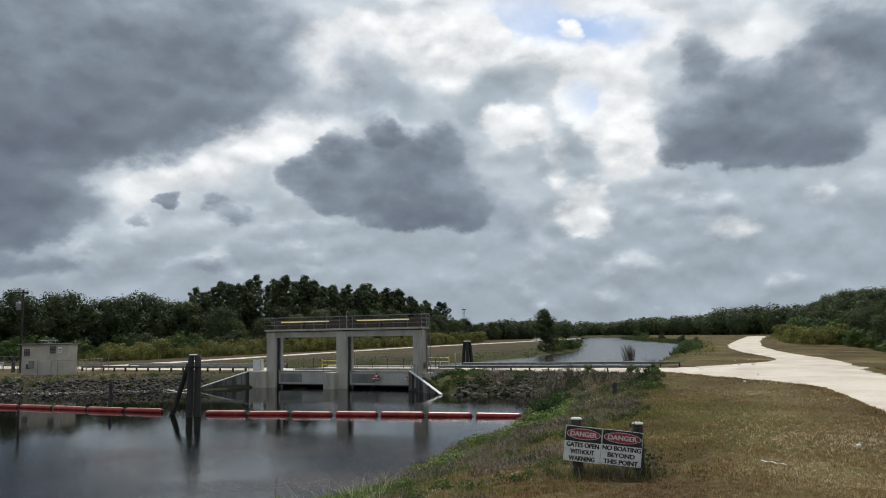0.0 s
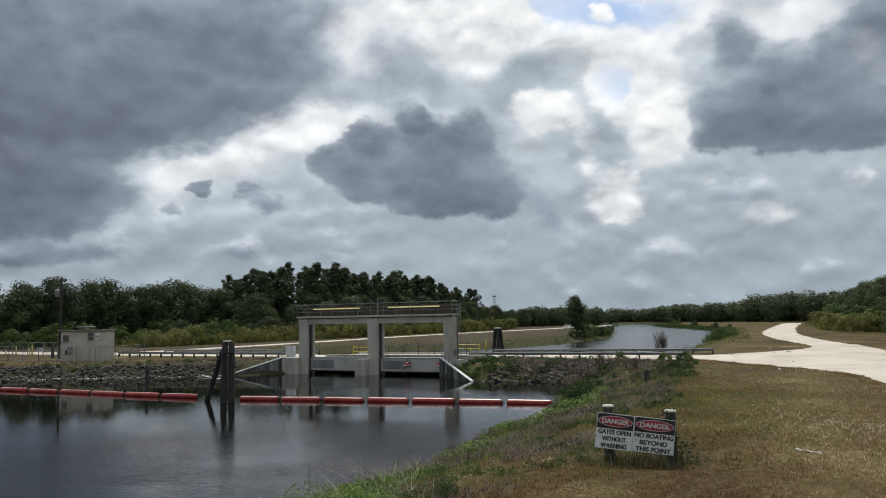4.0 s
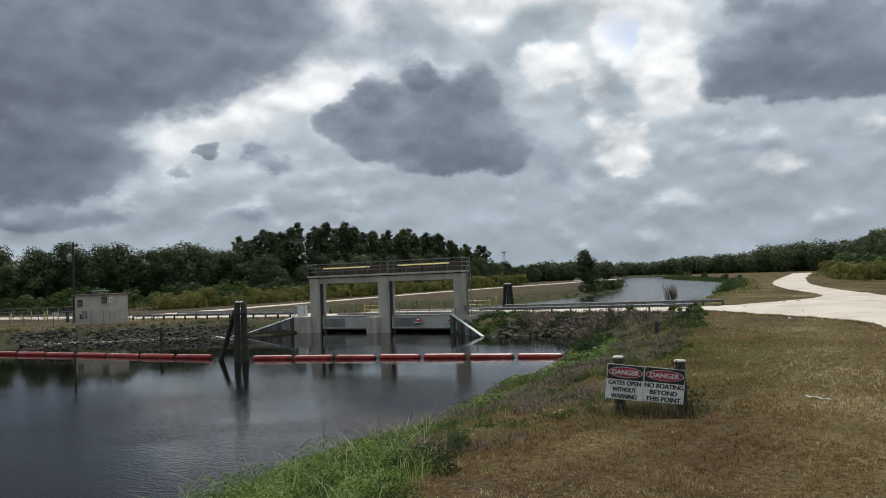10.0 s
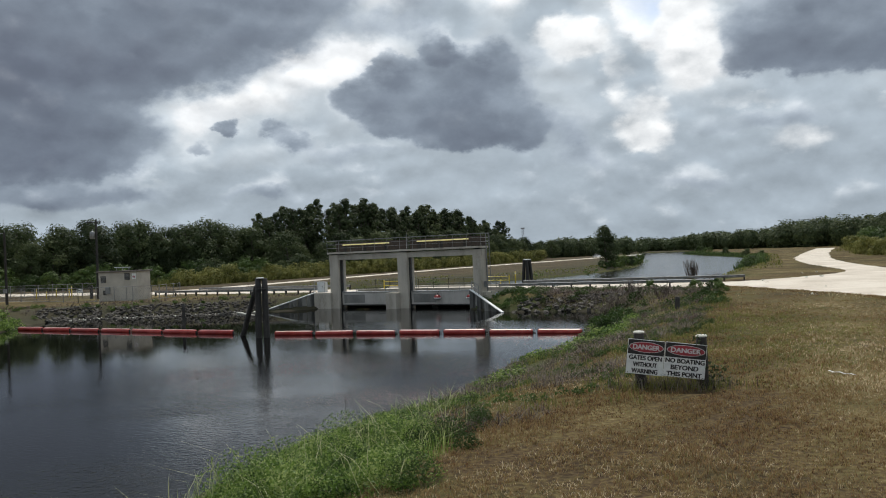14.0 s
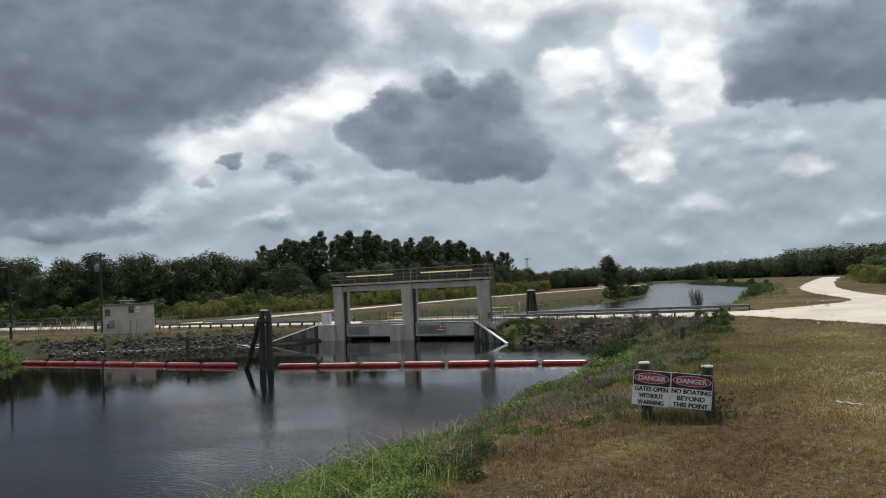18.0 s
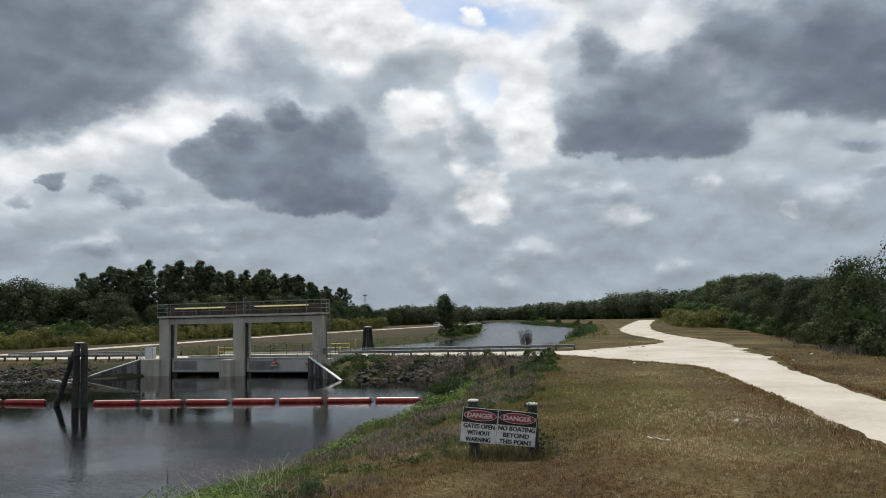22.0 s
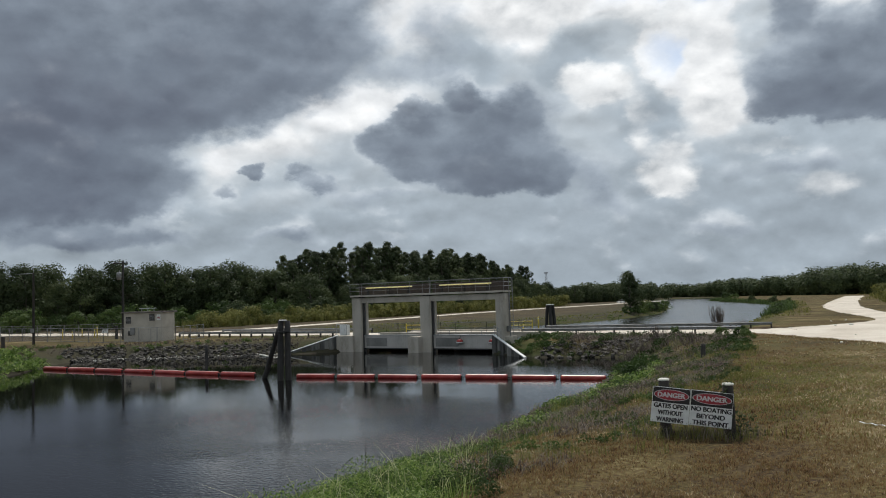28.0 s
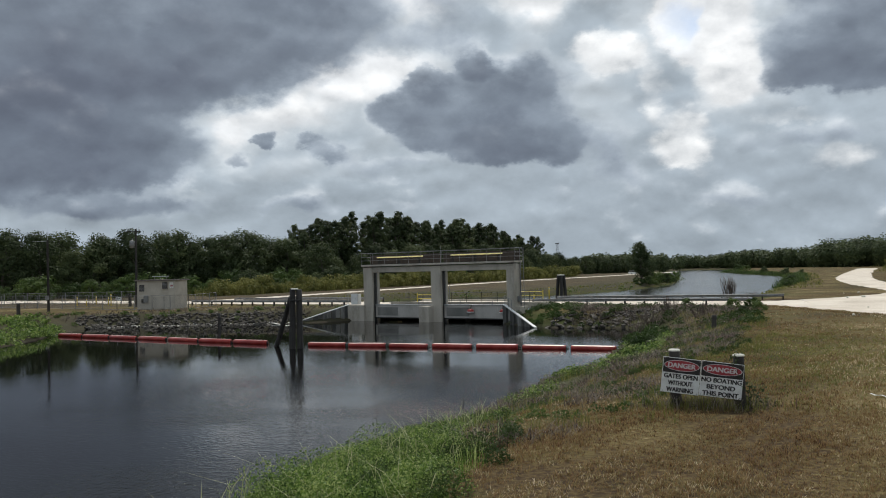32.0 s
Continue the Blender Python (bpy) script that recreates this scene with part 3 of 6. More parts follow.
def lathe(profile, sides=16, bm=None):
    """A turned body about z from (radius, height) pairs."""
    bm = bm or bmesh.new()
    rings = [[bm.verts.new((r * math.cos(k * 2 * math.pi / sides), r * math.sin(k * 2 * math.pi / sides), z)) for k in range(sides)] for r, z in profile]
    for lo, hi in zip(rings, rings[1:]):
        for k in range(sides):
            bm.faces.new((lo[k], lo[(k + 1) % sides], hi[(k + 1) % sides], hi[k]))
    bm.faces.new(list(reversed(rings[0])))
    bm.faces.new(rings[-1])
    return bm

# ---- the lie of the land ----
BASIN = [(-16, -40), (-11, 5), (-8.4, 18), (-7.4, 22.3), (-5.1, 27.2), (-2.3, 32.7), (0.2, 41.8), (3.2, 47.5), (5.2, 56), (7.0, 62), (8.6, 70), (7.6, 74.2), (3.2, 75.5), (-0.3, 76.9), (-4.5, 83.5),
         (-3.0, 87), (-20.3, 95), (-21.5, 92), (-27.7, 89), (-38.8, 88.6), (-46, 88.4), (-50.6, 86), (-50.4, 82), (-49.6, 77.5), (-48.2, 73.5), (-46.5, 67), (-44, 59), (-48, 45), (-58, 15), (-70, -40)]
CANAL = [(-17, 106.5), (-1, 99.5), (20, 96), (30, 112), (31, 121.7), (44.3, 158.9), (83.7, 282), (99.3, 451), (150, 640), (118, 660), (84, 560), (52, 300), (49, 283), (33.7, 206.6), (24.5, 181), (17.9, 166.9), (9.9, 153.4),
         (1.3, 145.6), (-8.9, 144.9), (-18.6, 141.5), (-25.3, 134.9), (-29, 122)]
GE, GB = Vector((0.905, -0.425, 0)), Vector((0.425, 0.905, 0))     # along the crossing road; away from the basin
GO = Vector((-20.2, 92.0, 0))
UPSTREAM = 0.6


def g(s, q, z=0.0):
    """A place s metres along the weir's face and q metres behind it."""
    return GO + GE * s + GB * q + Vector((0, 0, z))


SLUICE = [tuple(g(1.0, -3))[:2], tuple(g(18.7, -3))[:2], tuple(g(18.7, 18))[:2], tuple(g(1.0, 18))[:2]]


def inside(px, py, poly):
    hit = np.zeros(px.shape, bool)
    for (x1, y1), (x2, y2) in zip(poly, poly[1:] + poly[:1]):
        if y1 != y2:
            hit ^= ((y1 > py) != (y2 > py)) & (px < (x2 - x1) * (py - y1) / (y2 - y1) + x1)
    return hit


def shore(px, py, poly):
    """Metres from the shoreline; positive on land."""
    best = np.full(px.shape, 1e9)
    for (x1, y1), (x2, y2) in zip(poly, poly[1:] + poly[:1]):
        dx, dy = x2 - x1, y2 - y1
        k = np.clip(((px - x1) * dx + (py - y1) * dy) / (dx * dx + dy * dy), 0, 1)
        best = np.minimum(best, np.hypot(px - x1 - k * dx, py - y1 - k * dy))
    return np.where(inside(px, py, poly), -best, best)


def wobble(px, py, size, seed=0.0):
    a = np.sin(px / size * 2.1 + seed) * np.cos(py / size * 1.7 + seed * 1.3)
    b = np.sin(px / size * 4.7 - py / size * 3.9 + seed * 2.1)
    return 0.65 * a + 0.35 * b


def smooth01(v):
    v = np.clip(v, 0, 1)
    return v * v * (3 - 2 * v)


def land(px, py):
    px, py = np.asarray(px, float), np.asarray(py, float)
    db = shore(px, py, BASIN) + 0.35 * wobble(px, py, 2.6)
    dk = shore(px, py, CANAL) + 0.6 * wobble(px, py, 4.5, 2.0)
    ds = shore(px, py, SLUICE)
    near = 1 - smooth01((py - 60) / 14)
    rise = 4.2 + 4.5 * near
    hb = np.where(db > 0, 1.45 * smooth01(0.12 + 0.88 * db / rise) - 0.03, -0.25 + np.maximum(db * 0.4, -1.3))
    hk = np.where(dk > 0, UPSTREAM + 0.95 * smooth01(0.1 + dk / 6.0), UPSTREAM - 0.3 + np.maximum(dk * 0.4, -1.5))
    h = np.where((py > 84) & (dk < db), hk, hb)
    h = np.minimum(h, np.where(ds < 0, -1.5, 9))
    # the tall bank on which the camera stands
    mound = 2.75 * (1 - smooth01((np.hypot((px - 1.5) / 1.25, py + 2) - 3.5) / 11.0))
    h = h + mound * smooth01(db / 5)
    bumps = 0.05 * wobble(px, py, 1.9, 1.0) + 0.03 * wobble(px, py, 0.8, 3.0)
    return h + np.where((db > 0) & (dk > 0), bumps, 0)


def height(x, y):
    return float(land(np.array([x]), np.array([y]))[0])


def lines(lo, hi, step, far_lo, far_hi):
    mid = list(np.arange(lo, hi + step / 2, step))
    out, d = [], step
    v = hi
    while v < far_hi:
        d *= 1.22
        v += d
        out.append(min(v, far_hi))
    back, d, v = [], step, lo
    while v > far_lo:
        d *= 1.22
        v -= d
        back.append(max(v, far_lo))
    return np.array(list(reversed(back)) + mid + out)


def make_ground():
    xs = np.unique(np.concatenate([lines(-66, 36, 0.6, -3000, 36.1), lines(36, 170, 1.6, 36, 3000)]))
    ys = np.unique(np.concatenate([lines(12, 100, 0.6, -400, 100.1), lines(100, 240, 1.5, 100, 240.1), lines(240, 700, 5, 240, 4500)]))
    gx, gy = np.meshgrid(xs, ys)
    gz = land(gx, gy)
    nx, ny = len(xs), len(ys)
    i = np.arange(nx * ny).reshape(ny, nx)
    quads = np.stack([i[:-1, :-1], i[:-1, 1:], i[1:, 1:], i[1:, :-1]], -1).reshape(-1, 4)
    ob = mesh_object("ground", np.stack([gx, gy, gz], -1).reshape(-1, 3).tolist(), quads.tolist(), GROUND, True)
    db, dk = shore(gx, gy, BASIN), shore(gx, gy, CANAL)
    green = smooth01(1.15 - db / (7 + 3 * wobble(gx, gy, 6))) * 0.95
    green = np.maximum(green, smooth01(1.2 - dk / np.where(gx < 30 + (gy - 200) * 0.3, 24, 6)) * 0.8)
    green = np.maximum(green, 0.10 + 0.30 * wobble(gx, gy, 14, 4.0))
    mud = smooth01(1 - db / 0.9) * 0.9
    # bare brown soil on the rocky bank
    bare = smooth01(1.2 - db / 7.0) * np.where((gx < -21) & (gy > 62), 0.85, 0.0) * (0.75 + 0.25 * wobble(gx, gy, 3.0, 1.0))
    mud = np.maximum(mud, bare)
    # worn brown sward on the far bank
    mud = np.maximum(mud, np.where((gy > 112) & (gx < 30 + (gy - 200) * 0.3) & (dk > 1.5), 0.62, 0.0) * (0.85 + 0.3 * wobble(gx, gy, 9.0, 2.0)))
    me = ob.data
    for key, val in (("green", green), ("mud", mud)):
        a = me.attributes.new(key, "FLOAT", "POINT")
        a.data.foreach_set("value", val.reshape(-1).astype(np.float32))
    tagged(ob, "dry brown and olive mown grass sloping to the canal", "ground", kind="structure")


def ribbon(name, left, right, mat, label, lift=0.03, cross=8, step=0.7, edge=0.13):
    """A road between two edge lines, laid on the land, with ragged rims and shallow wheel tracks."""
    def resample(line, n):
        p = np.array(line, float)
        d = np.concatenate([[0], np.cumsum(np.hypot(*np.diff(p, axis=0).T))])
        t = np.linspace(0, d[-1], n)
        return np.stack([np.interp(t, d, p[:, 0]), np.interp(t, d, p[:, 1])], -1)

    def soften(line):
        p = [Vector((*a, 0)) for a in line]
        out = []
        for i in range(len(p) - 1):
            a, b, c, d = p[max(i - 1, 0)], p[i], p[i + 1], p[min(i + 2, len(p) - 1)]
            for k in range(8):
                t = k / 8
                out.append(0.5 * ((2 * b) + (c - a) * t + (2 * a - 5 * b + 4 * c - d) * t * t + (3 * b - a - 3 * c + d) * t ** 3))
        return [(v.x, v.y) for v in out] + [line[-1]]

    left, right = soften(left), soften(right)
    n = int(sum(math.dist(a, b) for a, b in zip(left, left[1:])) / step) + 2
    a, b = resample(left, n), resample(right, n)
    rng = np.random.default_rng(7)
    run = np.arange(n)
    ja, jb = (np.array([edge * (np.interp(run, np.arange(0, n + 5, 5), rng.normal(0, 1, len(np.arange(0, n + 5, 5)))) + 0.35 * rng.normal(0, 1, n))]).T for _ in range(2))
    way = (b - a) / np.linalg.norm(b - a, axis=1, keepdims=True)
    a, b = a + way * ja, b + way * jb
    k = np.linspace(0, 1, cross + 1)[None, :, None]
    p = a[:, None] * (1 - k) + b[:, None] * k
    z = land(p[..., 0], p[..., 1])
    z = np.maximum(z, 1.38) + lift + 0.05 * np.sin(k[..., 0] * math.pi)
    z[0] -= 0.2
    z[-1] -= 0.2
    z[:, 0] -= 0.12
    z[:, -1] -= 0.12
    i = np.arange(n * (cross + 1)).reshape(n, cross + 1)
    quads = np.stack([i[:-1, :-1], i[:-1, 1:], i[1:, 1:], i[1:, :-1]], -1).reshape(-1, 4)
    ob = mesh_object(name, np.concatenate([p, z[..., None]], -1).reshape(-1, 3).tolist(), quads.tolist(), mat, True)
    return tagged(ob, label, "road", kind="structure")


def flat(name, pts, z, mat, label, category):
    bm = bmesh.new()
    bm.faces.new([bm.verts.new((x, y, z)) for x, y in pts])
    bmesh.ops.triangulate(bm, faces=bm.faces[:])
    bm.normal_update()
    for f in bm.faces:
        if f.normal.z < 0:
            f.normal_flip()
    return tagged(part(name, bm, mat), label, category, kind="structure")


make_ground()
flat("water_basin", [(-90, -60), (-5, -60), (-4, 10), (-2, 26), (4, 40), (8, 50), (11, 64), (12, 76), tuple(g(18.9, -2))[:2], tuple(g(18.9, 0.7))[:2], tuple(g(0.8, 0.7))[:2], tuple(g(0, 0))[:2], (-30, 93), (-60, 96), (-90, 90)], 0.0, WATER,
     "dark still canal water with fine ripples", "water")
flat("water_canal", [tuple(g(0.9, 1.1))[:2], tuple(g(18.8, 1.1))[:2], tuple(g(18.8, 12))[:2], (22, 93), (33, 108), (47, 156), (87, 280), (102, 450), (155, 640), (116, 668), (81, 562), (49, 302), (30, 208), (14, 168), (-2, 149), (-22, 145), (-32, 128), (-24, 108)],
     UPSTREAM, WATER_RIPPLED, "pale grey upstream canal water mirroring the clouds", "water")
ribbon("road_levee", [(7, -25), (10.5, 0), (16.1, 22.7), (16.9, 25.3), (17.9, 28.3), (19.4, 32.7), (21.2, 38.2), (23.1, 44.8), (26.2, 55.7), (27.0, 61.5), (24.2, 73), (22.0, 82), (26, 90), (34, 96), (40.5, 102.5), (45.8, 114), (54, 150), (70, 201), (101, 280), (150, 400)],
       [(12, -26), (16.5, -1), (22.4, 24), (25.2, 35.3), (28.1, 43.2), (32.0, 53.8), (36.1, 62.7), (40.5, 71.8), (47.4, 91.6), (50, 101), (53, 114), (56, 127.5), (63, 152), (76, 191), (112, 283), (160, 398)], ROAD_MAT, "white crushed shell road with ragged grass edges")
ribbon("road_crossing", [tuple(g(43, 8.9))[:2], tuple(g(20, 8.0))[:2], tuple(g(-2, 7.3))[:2], tuple(g(-34, 7.3))[:2], tuple(g(-80, 8.5))[:2], tuple(g(-200, 9))[:2]],
       [tuple(g(46, 16))[:2], tuple(g(22, 14.4))[:2], tuple(g(0, 13.6))[:2], tuple(g(-34, 13.4))[:2], tuple(g(-80, 15))[:2], tuple(g(-200, 16))[:2]], ROAD_MAT, "white shell road crossing over the weir", lift=0.10)
ribbon("road_far_bank", [(-58, 121), (-50, 140), (-41, 166), (-11, 255), (32, 352), (75, 470)], [(-50, 117), (-45, 138), (-36.5, 164), (-6, 253), (38, 350), (80, 468)], ROAD_MAT, "pale shell track along the far bank")

# ---- the weir with its two lift gates ----
GM = Matrix.Translation(GO) @ Matrix.Rotation(math.atan2(GE.y, GE.x), 4, "Z")      # local x along the face, y away from the basin


def weir():
    t = thing("gate_weir", GM, "grey concrete two bay lift gate weir with railed walkway", "weir")
    towers = ((-0.2, 1.05), (9.2, 10.5), (18.62, 19.55))
    for a, b in towers:
        w = b - a
        pier = part("pier", box(w, 1.5, 7.7, ((a + b) / 2, 0.75, -1.5), 0.05), CONCRETE, t)
        part("bearing_pad", box(w * 0.7, 0.9, 0.12, ((a + b) / 2, 0.7, 6.2), 0.02), DARK_SLOT, pier)
        for side, edge in ((1, b), (-1, a)):
            if (side > 0 and edge > 19) or (side < 0 and edge < 0):
                continue
            # no recess is cut: a flat dark strip gives the slot's shade
            part("gate_slot", box(0.03, 0.42, 7.2, (edge + side * 0.012, 0.55, -1.2), 0.006), DARK_SLOT, pier, "dark strip for the shade inside the gate slot")
            part("guide_rail", box(0.09, 0.10, 7.0, (edge + side * 0.045, 0.86, -1.1), 0.01), GALV_OLD, pier)
    # low blocks at the feet of the piers
    part("abutment", box(2.4, 2.6, 3.35, (-1.15, 0.9, -1.5), 0.06), CONCRETE, t, "pale concrete abutment block")
    part("pier_nose", box(1.35, 2.2, 3.25, (8.75, 0.2, -1.5), 0.06), CONCRETE, t)
    part("abutment", box(1.2, 2.0, 3.2, (19.4, 1.2, -1.5), 0.05), CONCRETE, t)
    # walkway
    for a, b in ((-0.35, 9.85), (9.85, 19.7)):
        part("walkway_beam", box(b - a - 0.01, 0.45, 0.62, ((a + b) / 2, 0.35, 5.6), 0.03), CONCRETE, t)
        part("walkway_slab", box(b - a - 0.01, 1.9, 0.2, ((a + b) / 2, 0.75, 6.32), 0.02), CONCRETE, t)
        part("grating_panel", box(b - a - 0.3, 0.03, 1.10, ((a + b) / 2, 1.5, 6.525), 0.005), BROWN_MESH, t, "dark brown grating panel")
        mid = (a + b) / 2
        # the pale translucent colour stands in for the sun glint on the tube
        beam = part("hoist_beam", box(6.4, 0.12, 0.13, (mid + 0.15, 0.2, 7.27), 0.04), YELLOW_GLINT, t, "pale yellow hoist tube with its sun glint put into the colour")
        for k in (-2.8, 0.0, 2.8):
            part("hoist_bracket", box(0.16, 0.24, 0.73, (mid + k, 0.32, 6.525), 0.01), DARK_SLOT, beam)
    for y in (-0.14, 1.62):
        for z in (7.0, 7.42, 7.86):
            part("handrail", tube((-0.35, y, z), (19.75, y, z), 0.022, sides=6), GALV_OLD, t)
        for k in range(13):
            x = -0.35 + k * 20.1 / 12
            part("rail_post", tube((x, y, 6.51), (x, y, 7.88), 0.022, sides=6), GALV_OLD, t)
    for x in (-0.33, 19.73):
        for z in (7.0, 7.42, 7.86):
            part("end_rail", tube((x, -0.14, z), (x, 1.62, z), 0.028, sides=6), GALV, t)
    # gauge and lightning masts on the walkway and the tall ladder by the end pier
    part("mast", tube((9.9, 1.0, 6.5), (9.9, 1.0, 8.4), 0.035, 0.02, 6), GALV, t)
    for x in (19.82, 20.22):
        part("ladder_rail", tube((x, 0.9, 1.5), (x, 0.9, 7.9), 0.035, sides=6), GALV_OLD, t)
    for k in range(17):
        part("ladder_rung", tube((19.82, 0.9, 1.8 + 0.33 * k), (20.22, 0.9, 1.8 + 0.33 * k), 0.018, sides=6), GALV_OLD, t)
    part("cable_conduit", tube((19.66, 1.25, 0.9), (19.66, 1.25, 6.4), 0.07, sides=8), GALV_OLD, t)
    part("switch_box", box(0.3, 0.45, 0.6, (19.75, 0.75, 2.2), 0.03), GALV_OLD, t, "grey switch box on the end pier")
    # gate leaves, hung just clear of the water
    for n, (a, b) in enumerate(((1.12, 9.13), (10.57, 18.56))):
        leaf = part("gate_leaf", box(b - a, 0.25, 1.42, ((a + b) / 2, 0.62, 0.42), 0.02), STEEL_GATE, t, "grey steel gate leaf with rust stains")
        part("top_flange", box(b - a, 0.42, 0.07, ((a + b) / 2, 0.60, 1.842), 0.01), GALV, leaf)
        part("bottom_seal", box(b - a, 0.30, 0.12, ((a + b) / 2, 0.62, 0.298), 0.01), DARK_SLOT, leaf)
        # dark plate: the stiffener's shadow on the leaf, put into colour
        part("recess_plate", box(2.9, 0.03, 0.95, (a + 1.75, 0.472, 0.62), 0.006), CONCRETE_WET_SHADED, leaf, "dark plate for the stiffener shadow on the leaf")
        for k in range(1, 6):
            part("stiffener", box(0.05, 0.02, 1.28, (a + (b - a) * k / 6, 0.487, 0.49), 0.004), STEEL_GATE, leaf)
        for k in (0.25, 0.75):
            part("lifting_stem", tube((a + (b - a) * k, 0.62, 1.9), (a + (b - a) * k, 0.62, 2.3), 0.04, sides=6), GALV_OLD, leaf)
        sill = part("sill", box(b - a + 0.2, 1.0, 1.4, ((a + b) / 2, 1.1, -1.5), 0.04), CONCRETE_WET_SHADED, t)
    return t


def buoy(m, label):
    t = thing("marker_buoy", m, label, "buoy", "buoys on the gate")
    part("float_body", lathe([(0.10, 0.0), (0.32, 0.1), (0.38, 0.25), (0.32, 0.38), (0.12, 0.5)], 14), RED_FLOAT, t, smooth=True)
    part("white_band", lathe([(0.34, 0.04), (0.405, 0.13), (0.41, 0.2), (0.36, 0.2)], 14), WHITE_PAINT, t, smooth=True)
    part("top_ring", lathe([(0.05, 0.48), (0.07, 0.55), (0.04, 0.66)], 8), DARK_SLOT, t)
    return t


weir()
# two red floats lie against the right-hand leaf, each on its little bracket
for s, q in ((14.05, 0.25), (18.0, 0.25)):
    b = buoy(GM @ pose(s, q, 0.95), "faded red round buoy with white band hung on the gate leaf")
    part("hanger", tube((0, 0, 0.52), (0, 0.28, 0.93), 0.03, sides=6), DARK_SLOT, b)


def road_bridge():
    t = thing("road_bridge", GM, "low concrete road bridge slab behind the weir gates", "bridge")
    part("deck_slab", box(21.5, 7.4, 0.42, (9.7, 10.3, 1.27), 0.03), CONCRETE, t)
    for y in (6.75, 13.85):
        part("kerb", box(21.5, 0.35, 0.20, (9.7, y, 1.69), 0.03), CONCRETE, t, "pale concrete kerb")
    for x in (-0.2, 9.85, 19.6):
        part("support_wall", box(0.8, 7.0, 3.0, (x, 10.3, -1.74), 0.03), CONCRETE_WET_SHADED, t)
    for y in (6.75,):
        for k in range(9):
            x = 1.6 + k * 2.05
            part("fence_post", tube((x, y, 1.89), (x, y, 3.05), 0.035, sides=6), DARK_SLOT, t)
        for z in (2.45, 3.0):
            part("fence_rail", tube((1.0, y, z), (18.6, y, z), 0.022, sides=6), GALV_OLD, t)
    for k in range(4):
        x = 5.4 + k * 0.62
        part("gauge_post", tube((x, 7.1, 1.69), (x, 7.1, 3.9), 0.04, sides=6), GALV_OLD, t)
    return t


road_bridge()


def pipe_barrier(m):
    t = thing("yellow_pipe_barrier", m, "yellow painted steel pipe barrier beside the bridge road", "barrier")
    for x in (0, 3.0):
        part("post", tube((x, 0, 0), (x, 0, 1.25), 0.07, sides=10), YELLOW, t)
    for z in (0.55, 1.05):
        part("crossbar", tube((0, 0, z), (3.0, 0, z), 0.045, sides=8), YELLOW, t)
    return t


pipe_barrier(GM @ pose(2.4, 7.4, 1.69))


def wing_wall(name, a, b, za, zb, n, label, cap=0.09):
    """A wall of ribbed sheet piles with a sloping coping, from a to b."""
    a, b = Vector(a), Vector(b)
    length = (b - a).length
    ang = math.atan2((b - a).y, (b - a).x)
    t = thing(name, Matrix.Translation(a) @ Matrix.Rotation(ang, 4, "Z"), label, "wall")
    for k in range(n):
        x0, x1 = length * k / n, length * (k + 1) / n
        z0, z1 = za + (zb - za) * k / n, za + (zb - za) * (k + 1) / n
        off = 0.09 if k % 2 else -0.09
        bm = bmesh.new()
        v = [bm.verts.new(p) for p in ((x0 + 0.02, off - 0.1, -1.6), (x1 - 0.02, off - 0.1, -1.6), (x1 - 0.02, off + 0.1, -1.6), (x0 + 0.02, off + 0.1, -1.6),
                                       (x0 + 0.02, off - 0.1, z0), (x1 - 0.02, off - 0.1, z1), (x1 - 0.02, off + 0.1, z1), (x0 + 0.02, off + 0.1, z0))]
        for f in ((0, 3, 2, 1), (4, 5, 6, 7), (0, 1, 5, 4), (1, 2, 6, 5), (2, 3, 7, 6), (3, 0, 4, 7)):
            bm.faces.new([v[i] for i in f])
        part("sheet_pile", bm, SHEET_PILE, t)
    tilt = math.atan2(zb - za, length)
    # white paint on the thin coping carries the brightness of its sunlit top
    part("coping", box(math.hypot(length, zb - za) + 0.1, 0.30, cap, (length / 2, 0, (za + zb) / 2), 0.02, turn=Matrix.Rotation(-tilt, 4, "Y")), WHITE_PAINT if cap < 0.13 else CONCRETE, t, "coping painted pale for its sunlit top")
    return t


wing_wall("wing_wall", g(-2.3, -0.2, 0), (-28.0, 89.6, 0), 1.85, 0.02, 12, "sheet pile wing wall sloping into the water with pale coping")
rw = wing_wall("wing_wall", g(18.75, -0.9, 0), (-0.4, 76.6, 0), 1.95, 0.0, 8, "sheet pile wing wall sloping down from the end pier")
for k in range(3):
    part("rail_post", tube((0.25 + 0.85 * k, 0, 1.85 - 0.22 * k), (0.25 + 0.85 * k, 0, 2.95 - 0.22 * k), 0.035, sides=6), GALV_OLD, rw)
for z in (2.4, 2.93):
    part("rail_bar", tube((0.25, 0, z), (1.95, 0, z - 0.44), 0.03, sides=6), GALV_OLD, rw)


def control_cabinet(m):
    t = thing("control_cabinet", m, "small white metal control cabinet beside the weir", "cabinet")
    part("body", box(1.0, 0.7, 1.25, (0, 0, 0.12), 0.03), WHITE_METAL, t)
    part("plinth", box(1.1, 0.8, 0.14, (0, 0, -0.02), 0.02), CONCRETE, t)
    part("door", box(0.86, 0.03, 1.05, (0, -0.367, 0.22), 0.01), WHITE_METAL, t)
    part("door_handle", box(0.03, 0.04, 0.16, (0.3, -0.40, 0.7), 0.008), DARK_SLOT, t)
    for x in (-0.75, 0.75):
        part("guard_post", tube((x, -0.6, -0.1), (x, -0.6, 1.45), 0.04, sides=8), GALV, t)
    part("guard_bar", tube((-0.75, -0.6, 1.4), (0.75, -0.6, 1.4), 0.03, sides=8), GALV, t)
    return t


control_cabinet(GM @ pose(-2.6, 1.6, 1.72))


